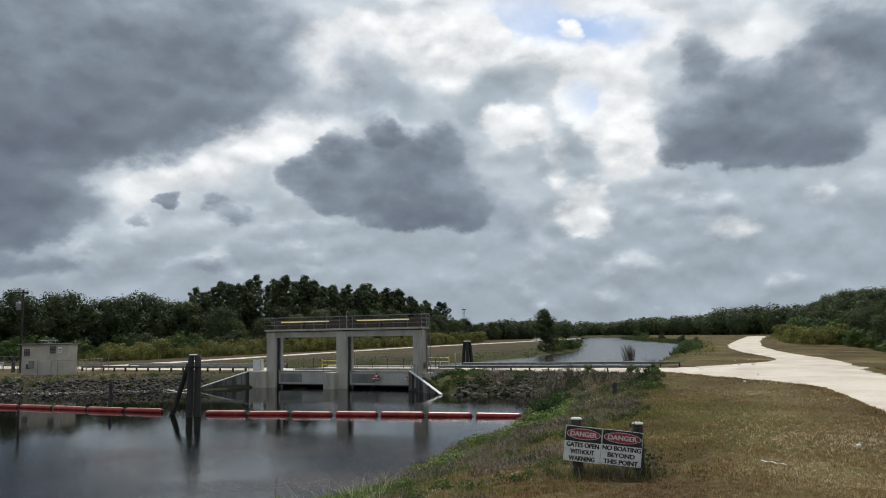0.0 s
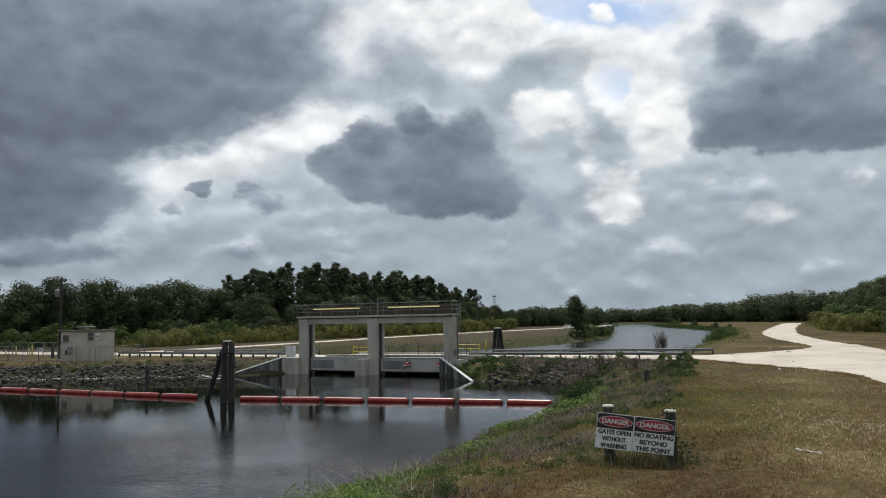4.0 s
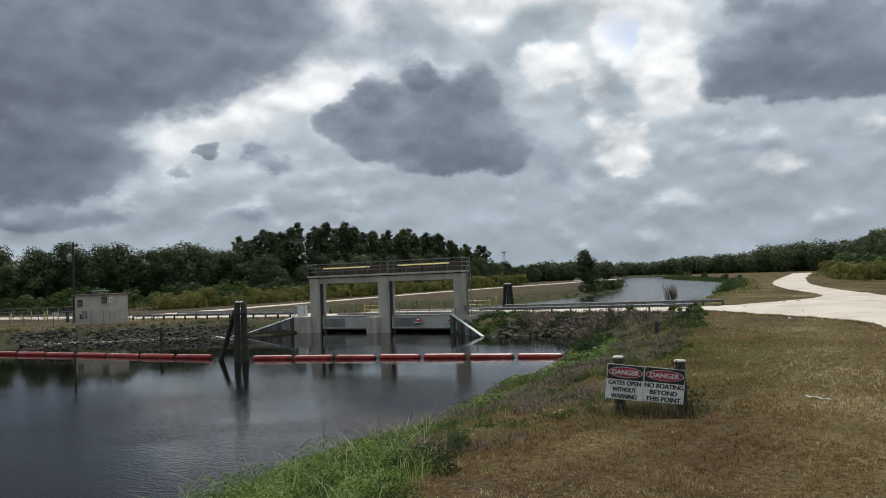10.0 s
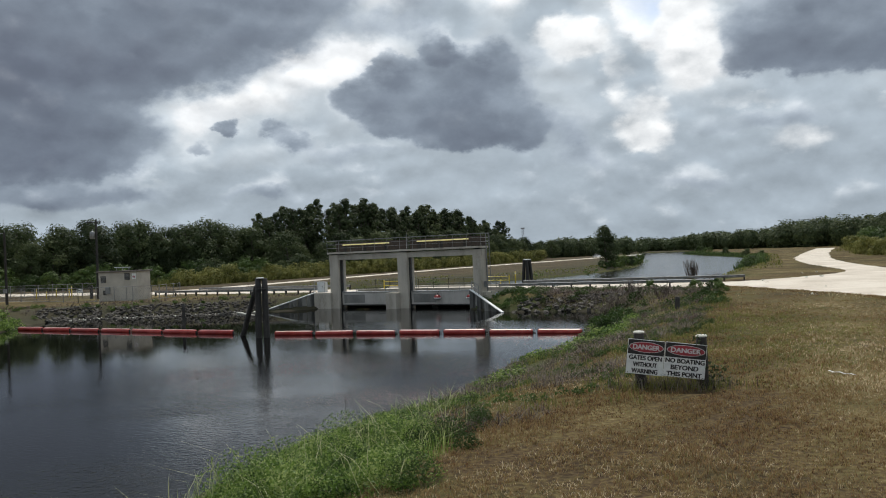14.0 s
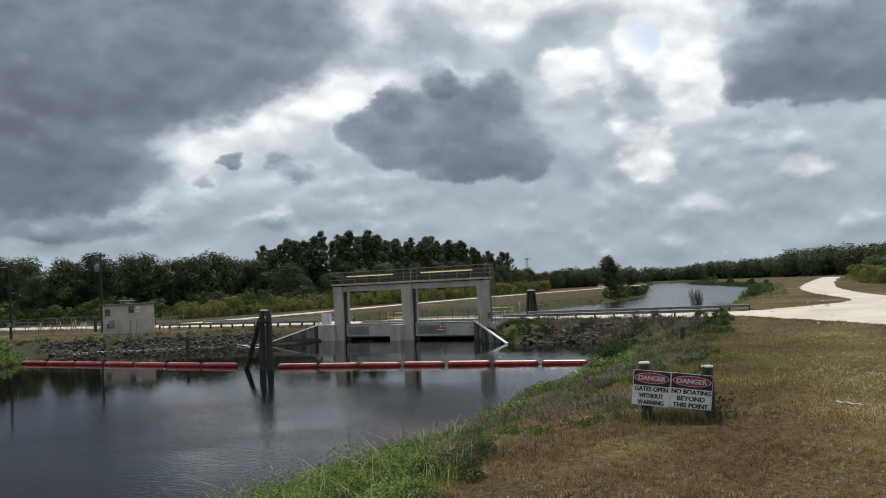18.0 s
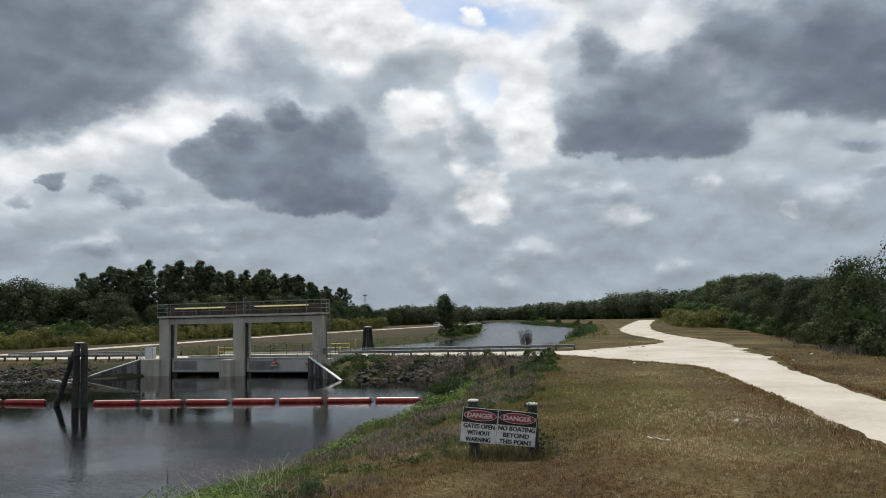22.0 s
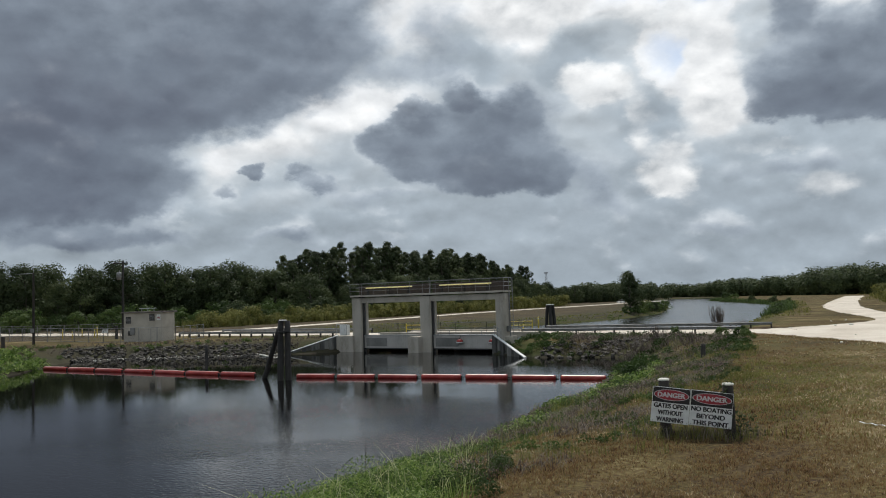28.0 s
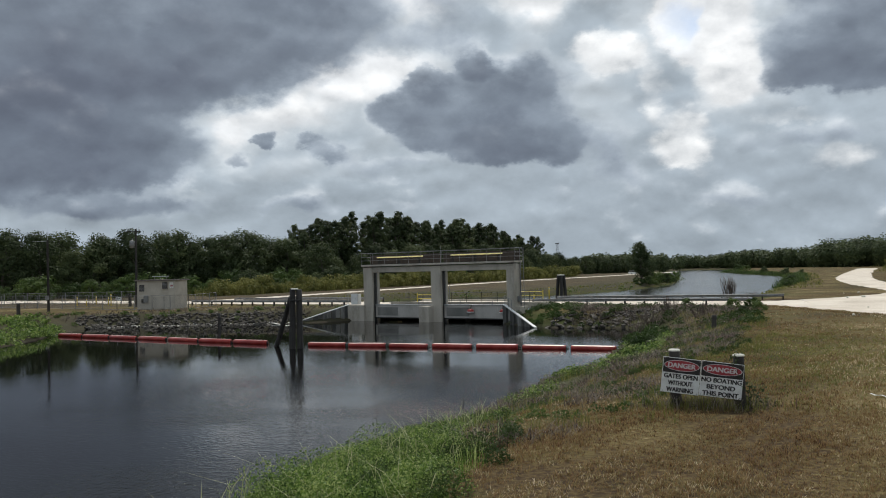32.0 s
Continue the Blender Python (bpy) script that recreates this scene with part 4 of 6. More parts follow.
def guardrail(a, b, label, post_gap=1.95, top=0.72):
    """A W-beam rail on posts from a to b."""
    a, b = Vector((*a, 0)), Vector((*b, 0))
    length, ang = (b - a).length, math.atan2((b - a).y, (b - a).x)
    z0 = 1.5
    t = thing("guardrail", Matrix.Translation((a.x, a.y, z0)) @ Matrix.Rotation(ang, 4, "Z"), label, "guardrail", "guardrails of the crossing road")
    prof = [(-0.02, 0.0), (-0.07, 0.05), (-0.07, 0.10), (-0.015, 0.155), (-0.07, 0.21), (-0.07, 0.26), (-0.02, 0.31)]
    n = max(1, round(length / 4.0))
    for k in range(n):
        x0, x1 = length * k / n, length * (k + 1) / n + 0.1
        bm = bmesh.new()
        rows = []
        for x in (x0, x1):
            rows.append([bm.verts.new((x, y - (0.004 if k % 2 else 0), z + top - 0.31)) for y, z in prof] + [bm.verts.new((x, y + 0.02, z + top - 0.31)) for y, z in reversed(prof)])
        m = len(rows[0])
        for i in range(m):
            bm.faces.new((rows[0][i], rows[1][i], rows[1][(i + 1) % m], rows[0][(i + 1) % m]))
        bm.faces.new(rows[0])
        bm.faces.new(list(reversed(rows[1])))
        part("beam", bm, GALV_OLD, t)
    posts = int(length / post_gap) + 1
    pm = None
    for k in range(posts):
        x = min(length, k * length / (posts - 1))
        if pm is None:
            pm = part("post", box(0.16, 0.2, 1.15, (0, 0.11, -0.45), 0.015), PILE_WOOD, t)
            pm.matrix_basis = pose(x, 0, 0)
        else:
            share("post", pm.data, t, pose(x, 0, 0))
    return t


guardrail((-50.0, 111.0), (-22.8, 98.6), "long weathered steel guardrail on dark wooden posts")
guardrail((-46.5, 118.6), (-21.0, 106.8), "weathered steel guardrail along the road's far side")
guardrail((-0.7, 90.8), (20.8, 82.6), "weathered steel guardrail on dark posts above the rock bank")
guardrail((2.2, 98.4), (26.5, 91.2), "weathered steel guardrail along the canal side of the road")


# ---- boom, piles and posts in the basin ----
def boom_float(m, label):
    t = thing("boom_float", m, label, "float", "floats of the boat boom")
    prof = [(0.09, -1.70), (0.175, -1.68), (0.205, -1.60), (0.205, 1.60), (0.175, 1.68), (0.09, 1.70)]
    bm = lathe(prof, 16)
    bmesh.ops.rotate(bm, cent=(0, 0, 0), matrix=Matrix.Rotation(radians(90), 3, "Y"), verts=bm.verts)
    part("tube", bm, RED_FLOAT, t, smooth=True)
    for x in (-1.71, 1.71):
        part("end_plate", box(0.05, 0.16, 0.22, (x, 0, -0.11), 0.01), DARK_SLOT, t)
    # pale strip along the top: the sun's highlight put into colour
    bm = bmesh.new()
    rows_ = [[bm.verts.new((x, 0.2105 * math.sin(a), 0.2105 * math.cos(a))) for x in (-1.58, -0.5, 0.5, 1.58)] for a in (-0.75, -0.45, -0.15, 0.15, 0.45)]
    for lo, hi in zip(rows_, rows_[1:]):
        for k in range(3):
            bm.faces.new((lo[k], lo[k + 1], hi[k + 1], hi[k]))
    part("bleached_top", bm, FLOAT_GLINT, t, "pink strip for the sun highlight along the top", True)
    part("link", tube((1.70, 0, -0.02), (1.92, 0, -0.05), 0.03, sides=6), DARK_SLOT, t)
    return t


rng = random.Random(3)
proto = None
for start, end, n in (((-18.2, 61.5), (5.3, 55.5), 7), ((-22.0, 63.2), (-48.2, 75.5), 7)):
    a, b = Vector((*start, 0)), Vector((*end, 0))
    ang = math.degrees(math.atan2((b - a).y, (b - a).x))
    for k in range(n):
        c = a.lerp(b, (k + 0.5) / n)
        m = pose(c.x, c.y + rng.uniform(-0.12, 0.12), 0.10 + rng.uniform(-0.02, 0.02), 0, rng.uniform(-0.5, 0.5), ang + rng.uniform(-1.5, 1.5)) @ Matrix.Diagonal(((b - a).length / n / 3.62, 1, 1, 1))
        if proto is None:
            proto = boom_float(m, "long faded red plastic boom float afloat on dark water")
        else:
            copy_thing(proto, m)


def round_pile(bm_parent, name, a, b, r, mat, label=""):
    """A wooden pile with a slightly crooked, tapered shaft."""
    a, b = Vector(a), Vector(b)
    bm = bmesh.new()
    q = (b - a).to_track_quat("Z", "Y").to_matrix()
    rings, sides, steps = [], 14, 7
    rr = random.Random(int(a.x * 100 + a.y))
    for i in range(steps + 1):
        c = a.lerp(b, i / steps) + q @ Vector((rr.uniform(-1, 1), rr.uniform(-1, 1), 0)) * r * 0.06
        rad = r * (1.06 - 0.12 * i / steps)
        rings.append([bm.verts.new(c + q @ Vector((rad * math.cos(k * 2 * math.pi / sides), rad * math.sin(k * 2 * math.pi / sides), 0)) * (1 + rr.uniform(-0.04, 0.04))) for k in range(sides)])
    for lo, hi in zip(rings, rings[1:]):
        for k in range(sides):
            bm.faces.new((lo[k], lo[(k + 1) % sides], hi[(k + 1) % sides], hi[k]))
    bm.faces.new(list(reversed(rings[0])))
    bm.faces.new(rings[-1])
    return part(name, bm, mat, bm_parent, label, True)


d = thing("mooring_dolphin", pose(-18.5, 59.5, 0), "cluster of dark creosoted timber piles with one leaning brace", "dolphin")
round_pile(d, "timber_post", (-0.30, -0.2, -1.5), (-0.22, 0.0, 4.55), 0.235, PILE_WOOD)
round_pile(d, "timber_post", (0.28, 0.1, -1.5), (0.24, 0.05, 4.5), 0.235, PILE_WOOD)
round_pile(d, "brace_post", (-2.9, 2.6, -1.5), (-0.5, 0.4, 3.9), 0.20, PILE_WOOD)
part("pile_cap", lathe([(0.30, 4.50), (0.31, 4.54), (0.26, 4.58)], 14), PALE_CAP, d).location = (-0.1, 0.02, 0)
part("cable_wrap", lathe([(0.44, 3.6), (0.46, 3.64), (0.46, 3.70), (0.44, 3.74)], 18), DARK_SLOT, d)

d = thing("mooring_dolphin", pose(4.0, 143.0, 0), "dark timber pile cluster with pale cap standing in the upstream canal", "dolphin")
for x, y in ((-0.85, 0.3), (0.0, -0.5), (0.85, 0.3), (0.1, 0.9)):
    round_pile(d, "timber_post", (x, y, -1.0), (x * 0.55, y * 0.5, 4.3), 0.29, PILE_WOOD)
part("cap", lathe([(0.62, 4.22), (0.68, 4.28), (0.62, 4.36), (0.2, 4.4)], 14), PALE_CAP, d)

p_ = thing("water_post", pose(-29.6, 71.5, 0), "thin dark wooden post standing in the water behind the boom", "post")
round_pile(p_, "shaft", (0, 0, -1.5), (0.02, 0, 2.2), 0.15, PILE_WOOD)
p_ = thing("bank_post", pose(12.0, 57.5, height(12.0, 57.5)), "short dark wooden post in the weedy bank", "post")
round_pile(p_, "shaft", (0, 0, -0.4), (0.05, 0, 1.0), 0.17, PILE_WOOD)
p_ = thing("boom_anchor_post", pose(6.4, 55.7, height(6.4, 55.7)), "weathered anchor post of the red boom in the weeds", "post")
round_pile(p_, "shaft", (0, 0, -0.6), (0, 0, 0.75), 0.14, GREY_WOOD)
p_ = thing("bank_post", pose(-63.5, 91.5, height(-63.5, 91.5)), "dark stub post in the bank weeds", "post")
round_pile(p_, "shaft", (0, 0, -0.4), (0, 0, 1.45), 0.22, PILE_WOOD)


# ---- the warning sign ----
def letters(text, width, height_, at, mat, parent, name="lettering"):
    cu = bpy.data.curves.new("text", "FONT")
    cu.body, cu.align_x, cu.align_y, cu.extrude = text, "CENTER", "CENTER", 0.0015
    cu.offset = 0.012
    ob = bpy.data.objects.new("text", cu)
    scene.collection.objects.link(ob)
    me = bpy.data.meshes.new_from_object(ob.evaluated_get(bpy.context.evaluated_depsgraph_get()))
    bpy.data.objects.remove(ob)
    xs, ys = [v.co.x for v in me.vertices], [v.co.y for v in me.vertices]
    cx, cy, wx, wy = (max(xs) + min(xs)) / 2, (max(ys) + min(ys)) / 2, max(xs) - min(xs), max(ys) - min(ys)
    me.transform(Matrix.Translation(at) @ Matrix.Rotation(radians(90), 4, "X") @ Matrix.Diagonal((width / wx, height_ / wy, 1, 1)) @ Matrix.Translation((-cx, -cy, 0)))
    # bold strokes: the outline laid three times side by side
    bm = bmesh.new()
    for k, shift in enumerate((0.0, -0.007, 0.007)):
        c = me.copy()
        c.transform(Matrix.Translation((shift, -0.0004 * k, 0.003 * (k - 1))))
        bm.from_mesh(c)
        bpy.data.meshes.remove(c)
    return part(name, bm, mat, parent)


def ellipse(rx, rz, y, thick=0.006, n=40):
    bm = bmesh.new()
    f = [bm.verts.new((rx * math.cos(k * 2 * math.pi / n), y, rz * math.sin(k * 2 * math.pi / n))) for k in range(n)]
    b = [bm.verts.new((v.co.x, y + thick, v.co.z)) for v in f]
    bm.faces.new(f)
    bm.faces.new(list(reversed(b)))
    for k in range(n):
        bm.faces.new((f[k], b[k], b[(k + 1) % n], f[(k + 1) % n]))
    return bm


def sign_board(parent, name, w, h, at, lines_, label):
    """A board with a black head, a red oval and black lines below; its back lies in the plane y = 0."""
    hold = part(name, box(w, 0.02, h, (0, 0, -h / 2), 0.006), WHITE_PAINT, parent, label)
    hold.matrix_basis = Matrix.Translation(at)
    head = h * 0.43
    part("black_head", box(w - 0.03, 0.006, head - 0.015, (0, -0.013, h / 2 - head), 0.001), BLACK_PAINT, hold)
    for rx, rz, y, mat, nm in ((w * 0.465, head * 0.36, -0.0195, LETTER_WHITE, "oval_rim"), (w * 0.445, head * 0.325, -0.0235, RED_PAINT, "red_oval")):
        bm = ellipse(rx, rz, y)
        bmesh.ops.translate(bm, vec=(0, 0, h / 2 - head / 2), verts=bm.verts)
        part(nm, bm, mat, hold)
    letters("DANGER", w * 0.72, head * 0.32, (0, -0.0265, h / 2 - head / 2), LETTER_WHITE, hold)
    room = h - head
    n = len(lines_)
    for k, (text, wide) in enumerate(lines_):
        letters(text, w * wide, room / n * 0.68, (0, -0.0135, h / 2 - head - room * (k + 0.5) / n), BLACK_PAINT, hold)
    for sx in (-1, 1):
        for sz in (-1, 1):
            part("bolt", tube((sx * (w / 2 - 0.05), -0.012, sz * (h / 2 - 0.04)), (sx * (w / 2 - 0.05), -0.03, sz * (h / 2 - 0.04)), 0.014, sides=8), GALV_OLD, hold)
    return hold


SX, SY = 4.68, 24.6
sg = thing("warning_sign", pose(SX, SY, 2.32, 0, 7.2, -2), "pair of weathered danger boards bolted to two wooden posts", "sign")
sign_board(sg, "board", 1.10, 1.05, (-0.57, 0, 0.0), (("GATES OPEN", 0.88), ("WITHOUT", 0.64), ("WARNING", 0.70)), "faded danger board about gates opening without warning")
sign_board(sg, "board", 1.22, 1.04, (0.60, 0, 0.015), (("NO BOATING", 0.94), ("BEYOND", 0.66), ("THIS POINT", 0.84)), "faded danger board forbidding boats beyond this point")
inv = sg.matrix_basis.inverted()
for x, y, top, r in ((3.98, 24.84, 3.12, 0.165), (5.84, 24.80, 2.95, 0.17)):
    z = height(x, y)
    post = round_pile(sg, "post", inv @ Vector((x, y, z - 0.4)), inv @ Vector((x, y, top)), r, GREY_WOOD)
    bm = lathe([(r * 1.02, 0), (r * 1.05, 0.03), (r * 0.85, 0.06)], 14)
    bmesh.ops.transform(bm, matrix=inv @ Matrix.Translation((x, y, top - 0.01)), verts=bm.verts)
    part("post_top", bm, PALE_CAP, post, "sun bleached post top")

# ---- control house, fence, bollards, utility poles ----
def control_house(m):
    t = thing("control_house", m, "small cream block control house with flat roof", "building")
    w, dep, h = 5.5, 3.4, 3.75
    body = part("wall", box(w, dep, h + 0.3, (0, 0, -0.3), 0.03), SHED_WALL, t)
    part("roof", box(w + 0.5, dep + 0.5, 0.16, (0, 0, h + 0.003), 0.04), SHED_ROOF, t, "thin dark overhanging roof slab")
    for x, z, ww, hh in ((-2.05, 2.5, 0.75, 0.9), (1.35, 2.8, 0.75, 0.9)):
        win = part("window", box(ww, 0.06, hh, (x, -dep / 2 - 0.028, z - 0.15), 0.01), GLASS_DARK, t, "dark louvred window")
        for k in range(5):
            part("slat", box(ww - 0.08, 0.03, 0.05, (x, -dep / 2 - 0.075, z - 0.08 + k * hh / 5.6), 0.004), GALV_OLD, win)
        part("sill", box(ww + 0.2, 0.14, 0.07, (x, -dep / 2 - 0.05, z - 0.225), 0.01), CONCRETE, win)
    part("vent", box(0.5, 0.10, 0.6, (-1.85, -dep / 2 - 0.045, 0.75), 0.02), GLASS_DARK, t)
    part("meter_box", box(0.6, 0.22, 0.9, (-1.4, -dep / 2 - 0.105, 0.85), 0.02), GALV_OLD, t)
    part("notice", box(0.55, 0.02, 0.75, (2.3, -dep / 2 - 0.008, 2.75), 0.004), WHITE_PAINT, t, "small faded notice")
    part("notice_bar", box(0.4, 0.012, 0.12, (2.3, -dep / 2 - 0.022, 3.05), 0.002), RED_PAINT, t)
    part("notice_bar", box(0.4, 0.012, 0.06, (2.3, -dep / 2 - 0.022, 2.88), 0.002), RED_PAINT, t)
    for x in (-0.9, 0.0, 0.9):
        part("roof_bracket", tube((x, -0.4, h + 0.22), (x, -0.4, h + 0.55), 0.04, sides=6), GALV, t)
    part("roof_rack", box(2.2, 0.5, 0.07, (0, -0.4, h + 0.55), 0.01), WHITE_METAL, t, "white panel on the roof")
    part("conduit", tube((1.2, -dep / 2 - 0.04, 0.0), (1.2, -dep / 2 - 0.04, 1.7), 0.03, sides=6), GALV_OLD, t)
    return t


HOUSE = pose(-51.0, 104.0, 1.45, 0, 0, -4)
control_house(HOUSE)


def chain_fence(points, label, h=1.9, gap=3.2):
    """Chain link fence: posts, top and bottom rails and a net of fine wires."""
    t = thing("chain_link_fence", pose(0, 0, 0), label, "fence", "chain link fences")
    pm = None
    for a, b in zip(points, points[1:]):
        a, b = Vector((*a, height(*a))), Vector((*b, height(*b)))
        a.z, b.z = max(a.z, 0.9), max(b.z, 0.9)
        n = max(1, round((b - a).length / gap))
        for k in range(n + 1):
            c = a.lerp(b, k / n)
            if pm is None:
                pm = part("post", tube((0, 0, -0.3), (0, 0, h + 0.06), 0.05, sides=7), GALV_OLD, t)
                pm.matrix_basis = Matrix.Translation(c)
            else:
                share("post", pm.data, t, Matrix.Translation(c))
        for z in (h, 0.12):
            part("rail", tube(a + Vector((0, 0, z)), b + Vector((0, 0, z)), 0.028, sides=5), GALV_OLD, t)
        vs, fs = [], []
        length = (b - a).length
        way = (b - a).normalized()
        for k in range(int(length / 0.30)):
            for s in (1, -1):
                p0 = a + way * (k * 0.30 + (0 if s > 0 else 0.30 * 4))
                p1 = p0 + way * (s * 1.2) + Vector((0, 0, h - 0.15))
                p0 = p0 + Vector((0, 0, 0.13))
                i = len(vs)
                wv = way * 0.008
                vs += [p0 - wv, p0 + wv, p1 + wv, p1 - wv]
                fs.append((i, i + 1, i + 2, i + 3))
        net = mesh_object("net", vs, fs, GALV_OLD)
        net.parent = t
    return t


chain_fence([(-92, 120), (-74, 111), (-62, 104.5), (-55.5, 100.2), (-44.5, 97.8)], "grey chain link fence on the bank beside the control house")
chain_fence([(-44.5, 97.8), (-45.5, 109.0)], "short chain link return fence beside the control house")
chain_fence([(-110, 139), (-86, 129.5), (-64, 121.5)], "grey chain link fence along the road verge")


def bollard(m, h):
    t = thing("bollard", m, "yellow painted steel bollard on the road verge", "bollard", "yellow bollards")
    part("shaft", lathe([(0.08, -0.3), (0.08, h - 0.05), (0.06, h), (0.02, h + 0.02)], 12), YELLOW, t, smooth=True)
    part("band", lathe([(0.083, h - 0.28), (0.086, h - 0.27), (0.086, h - 0.17), (0.083, h - 0.16)], 12), WHITE_PAINT, t)
    return t


for x, y, h in ((-73.2, 120.0, 1.35), (-71.0, 119.0, 1.0), (-72.0, 123.5, 1.4), (-67.6, 119.5, 1.25), (-66.0, 117.4, 1.7)):
    bollard(pose(x, y, 1.5), h)
bollard(pose(1.3, 101.0, 1.5), 1.75)
bollard(pose(-0.6, 99.5, 1.5), 0.9)
w_ = thing("gate_post", pose(-60.3, 112.6, 1.45), "thick dark wooden gate post by the road", "post")
round_pile(w_, "shaft", (0, 0, -0.3), (0, 0, 1.9), 0.22, PILE_WOOD)
n_ = thing("verge_notice", pose(-64.2, 116.4, 1.5, 0, 0, -15), "small white notice plate on two stakes", "sign")
part("plate", box(1.1, 0.04, 0.5, (0, 0, 0.75), 0.01), WHITE_PAINT, n_)
part("print_bar", box(0.8, 0.01, 0.08, (0, -0.03, 1.0), 0.002), BLACK_PAINT, n_)
for x in (-0.4, 0.4):
    part("stake", tube((x, 0.05, -0.2), (x, 0.05, 1.2), 0.03, sides=6), GREY_WOOD, n_)


def utility_pole(m, h, label, arm=False):
    t = thing("utility_pole", m, label, "pole", "utility poles")
    part("pole", tube((0, 0, -0.5), (0.05, 0, h), 0.19, 0.13, 10), PILE_WOOD if arm else GREY_WOOD, t)
    if arm:
        part("cross_arm", box(2.2, 0.12, 0.14, (-0.25, -0.1, h - 0.45), 0.01), PILE_WOOD, t)
        for x in (-1.2, -0.5, 0.6):
            part("insulator", lathe([(0.05, 0), (0.09, 0.05), (0.05, 0.12), (0.09, 0.17), (0.03, 0.26)], 8), GALV_OLD, t).location = (x, -0.1, h - 0.31)
        can = part("transformer", lathe([(0.26, 0), (0.33, 0.05), (0.33, 0.95), (0.25, 1.05), (0.08, 1.1)], 14), GALV_OLD, t, "grey can transformer", True)
        can.location = (-0.48, -0.12, h - 2.75)
        part("bushing", lathe([(0.04, 0), (0.06, 0.1), (0.03, 0.3)], 8), GALV_OLD, can).location = (0.05, 0, 1.08)
        part("bracket", box(0.3, 0.08, 0.1, (-0.2, -0.05, h - 2.2), 0.01), DARK_SLOT, t)
    else:
        part("antenna", tube((0.05, 0, h - 0.1), (0.05, 0, h + 1.8), 0.025, 0.012, 6), GALV, t)
        part("antenna_arm", tube((-1.9, 0, h - 0.15), (0.05, 0, h - 0.1), 0.03, sides=6), GALV, t)
        for x in (-1.9, -1.5, -1.1, -0.7):
            part("antenna_rod", tube((x, -0.4, h - 0.14), (x, 0.4, h - 0.14), 0.02, sides=5), GALV, t)
        part("box", box(0.4, 0.25, 0.55, (0, -0.28, 1.6), 0.02), GALV_OLD, t)
    return t


utility_pole(pose(-65.4, 100.5, height(-65.4, 100.5), 0, -0.6, 0), 9.6, "bare grey telemetry pole with antenna on the bank")
utility_pole(pose(-57.3, 108.8, 1.5), 11.2, "dark wooden utility pole with transformer can", True)


def lattice_mast():
    t = thing("radio_mast", pose(22.2, 900, 0), "distant grey lattice radio mast above the trees", "mast")
    h = 32.0
    for sx, sy in ((-1, -1), (1, -1), (1, 1), (-1, 1)):
        part("leg", tube((sx * 1.5, sy * 1.5, 0), (sx * 0.9, sy * 0.9, h), 0.2, 0.16, 5), GALV_OLD, t)
    bm = bmesh.new()
    for k in range(12):
        z0, z1 = h * k / 12, h * (k + 1) / 12
        w0, w1 = 1.5 - 0.6 * k / 12, 1.5 - 0.6 * (k + 1) / 12
        tube((-w0, -w0, z0), (w1, -w1, z1), 0.1, sides=4, bm=bm)
        tube((w0, -w0, z0), (-w1, -w1, z1), 0.1, sides=4, bm=bm)
        tube((-w0, w0, z0), (-w1, -w1, z1), 0.1, sides=4, bm=bm)
    part("bracing", bm, GALV_OLD, t)
    part("head", box(4.4, 1.2, 1.3, (0, 0, h - 0.6), 0.1), GALV_OLD, t)
    return t


lattice_mast()


def car(m):
    t = thing("parked_car", m, "small white car parked on the far bank track", "car")
    bm = box(1.85, 4.5, 0.75, (0, 0, 0.35), 0.15)
    part("body", bm, WHITE_METAL, t, smooth=False)
    cab = part("cabin", box(1.6, 2.3, 0.62, (0, 0.2, 1.08), 0.18), GLASS_DARK, t, "dark glazed cabin")
    part("roof", box(1.5, 1.9, 0.08, (0, 0.2, 1.69), 0.03), WHITE_METAL, cab)
    for x in (-0.85, 0.85):
        for y in (-1.4, 1.4):
            wh = part("wheel", tube((x - 0.11, y, 0.34), (x + 0.11, y, 0.34), 0.34, sides=16), RUBBER, t)
            part("rim", tube((x - 0.12, y, 0.34), (x + 0.12, y, 0.34), 0.19, sides=12), GALV, wh)
        part("headlight", box(0.35, 0.06, 0.16, (x * 0.75, -2.25, 0.72), 0.02), GALV, t)
    return t


pipe_barrier(pose(-2.4, 104.0, 1.6, 0, 0, -12))
car(pose(42.5, 372, 1.5, 0, 0, 20))

# ---- trees, bushes, reeds ----
def leaf_cards(centres, sizes, rng, droop=0.0, flat=0.75, long=1.5, out=None):
    """Small bent leaves or sprays, one for each centre, turned at random or lying across the directions out; gives vertices and faces."""
    n = len(centres)
    d = rng.normal(size=(n, 3))
    d[:, 2] = d[:, 2] * flat - droop
    if out is not None:
        f = out + rng.normal(size=(n, 3)) * 0.30
        f /= np.linalg.norm(f, axis=1, keepdims=True) + 1e-9
        d -= f * (d * f).sum(1, keepdims=True)
    d /= np.linalg.norm(d, axis=1, keepdims=True)
    e = np.cross(f if out is not None else d, d if out is not None else rng.normal(size=(n, 3)))
    e /= np.linalg.norm(e, axis=1, keepdims=True)
    f = np.cross(d, e)
    s = sizes[:, None]
    a = centres - d * s * 0.55 * long
    b = centres + d * s * 0.45 * long + e * s * 0.42
    c = centres + d * s * 0.25 * long - e * s * 0.5 + f * s * 0.1
    verts = np.stack([a, b, c], 1).reshape(-1, 3)
    idx = np.arange(n) * 3
    faces = np.stack([idx, idx + 1, idx + 2], 1)
    return verts, faces


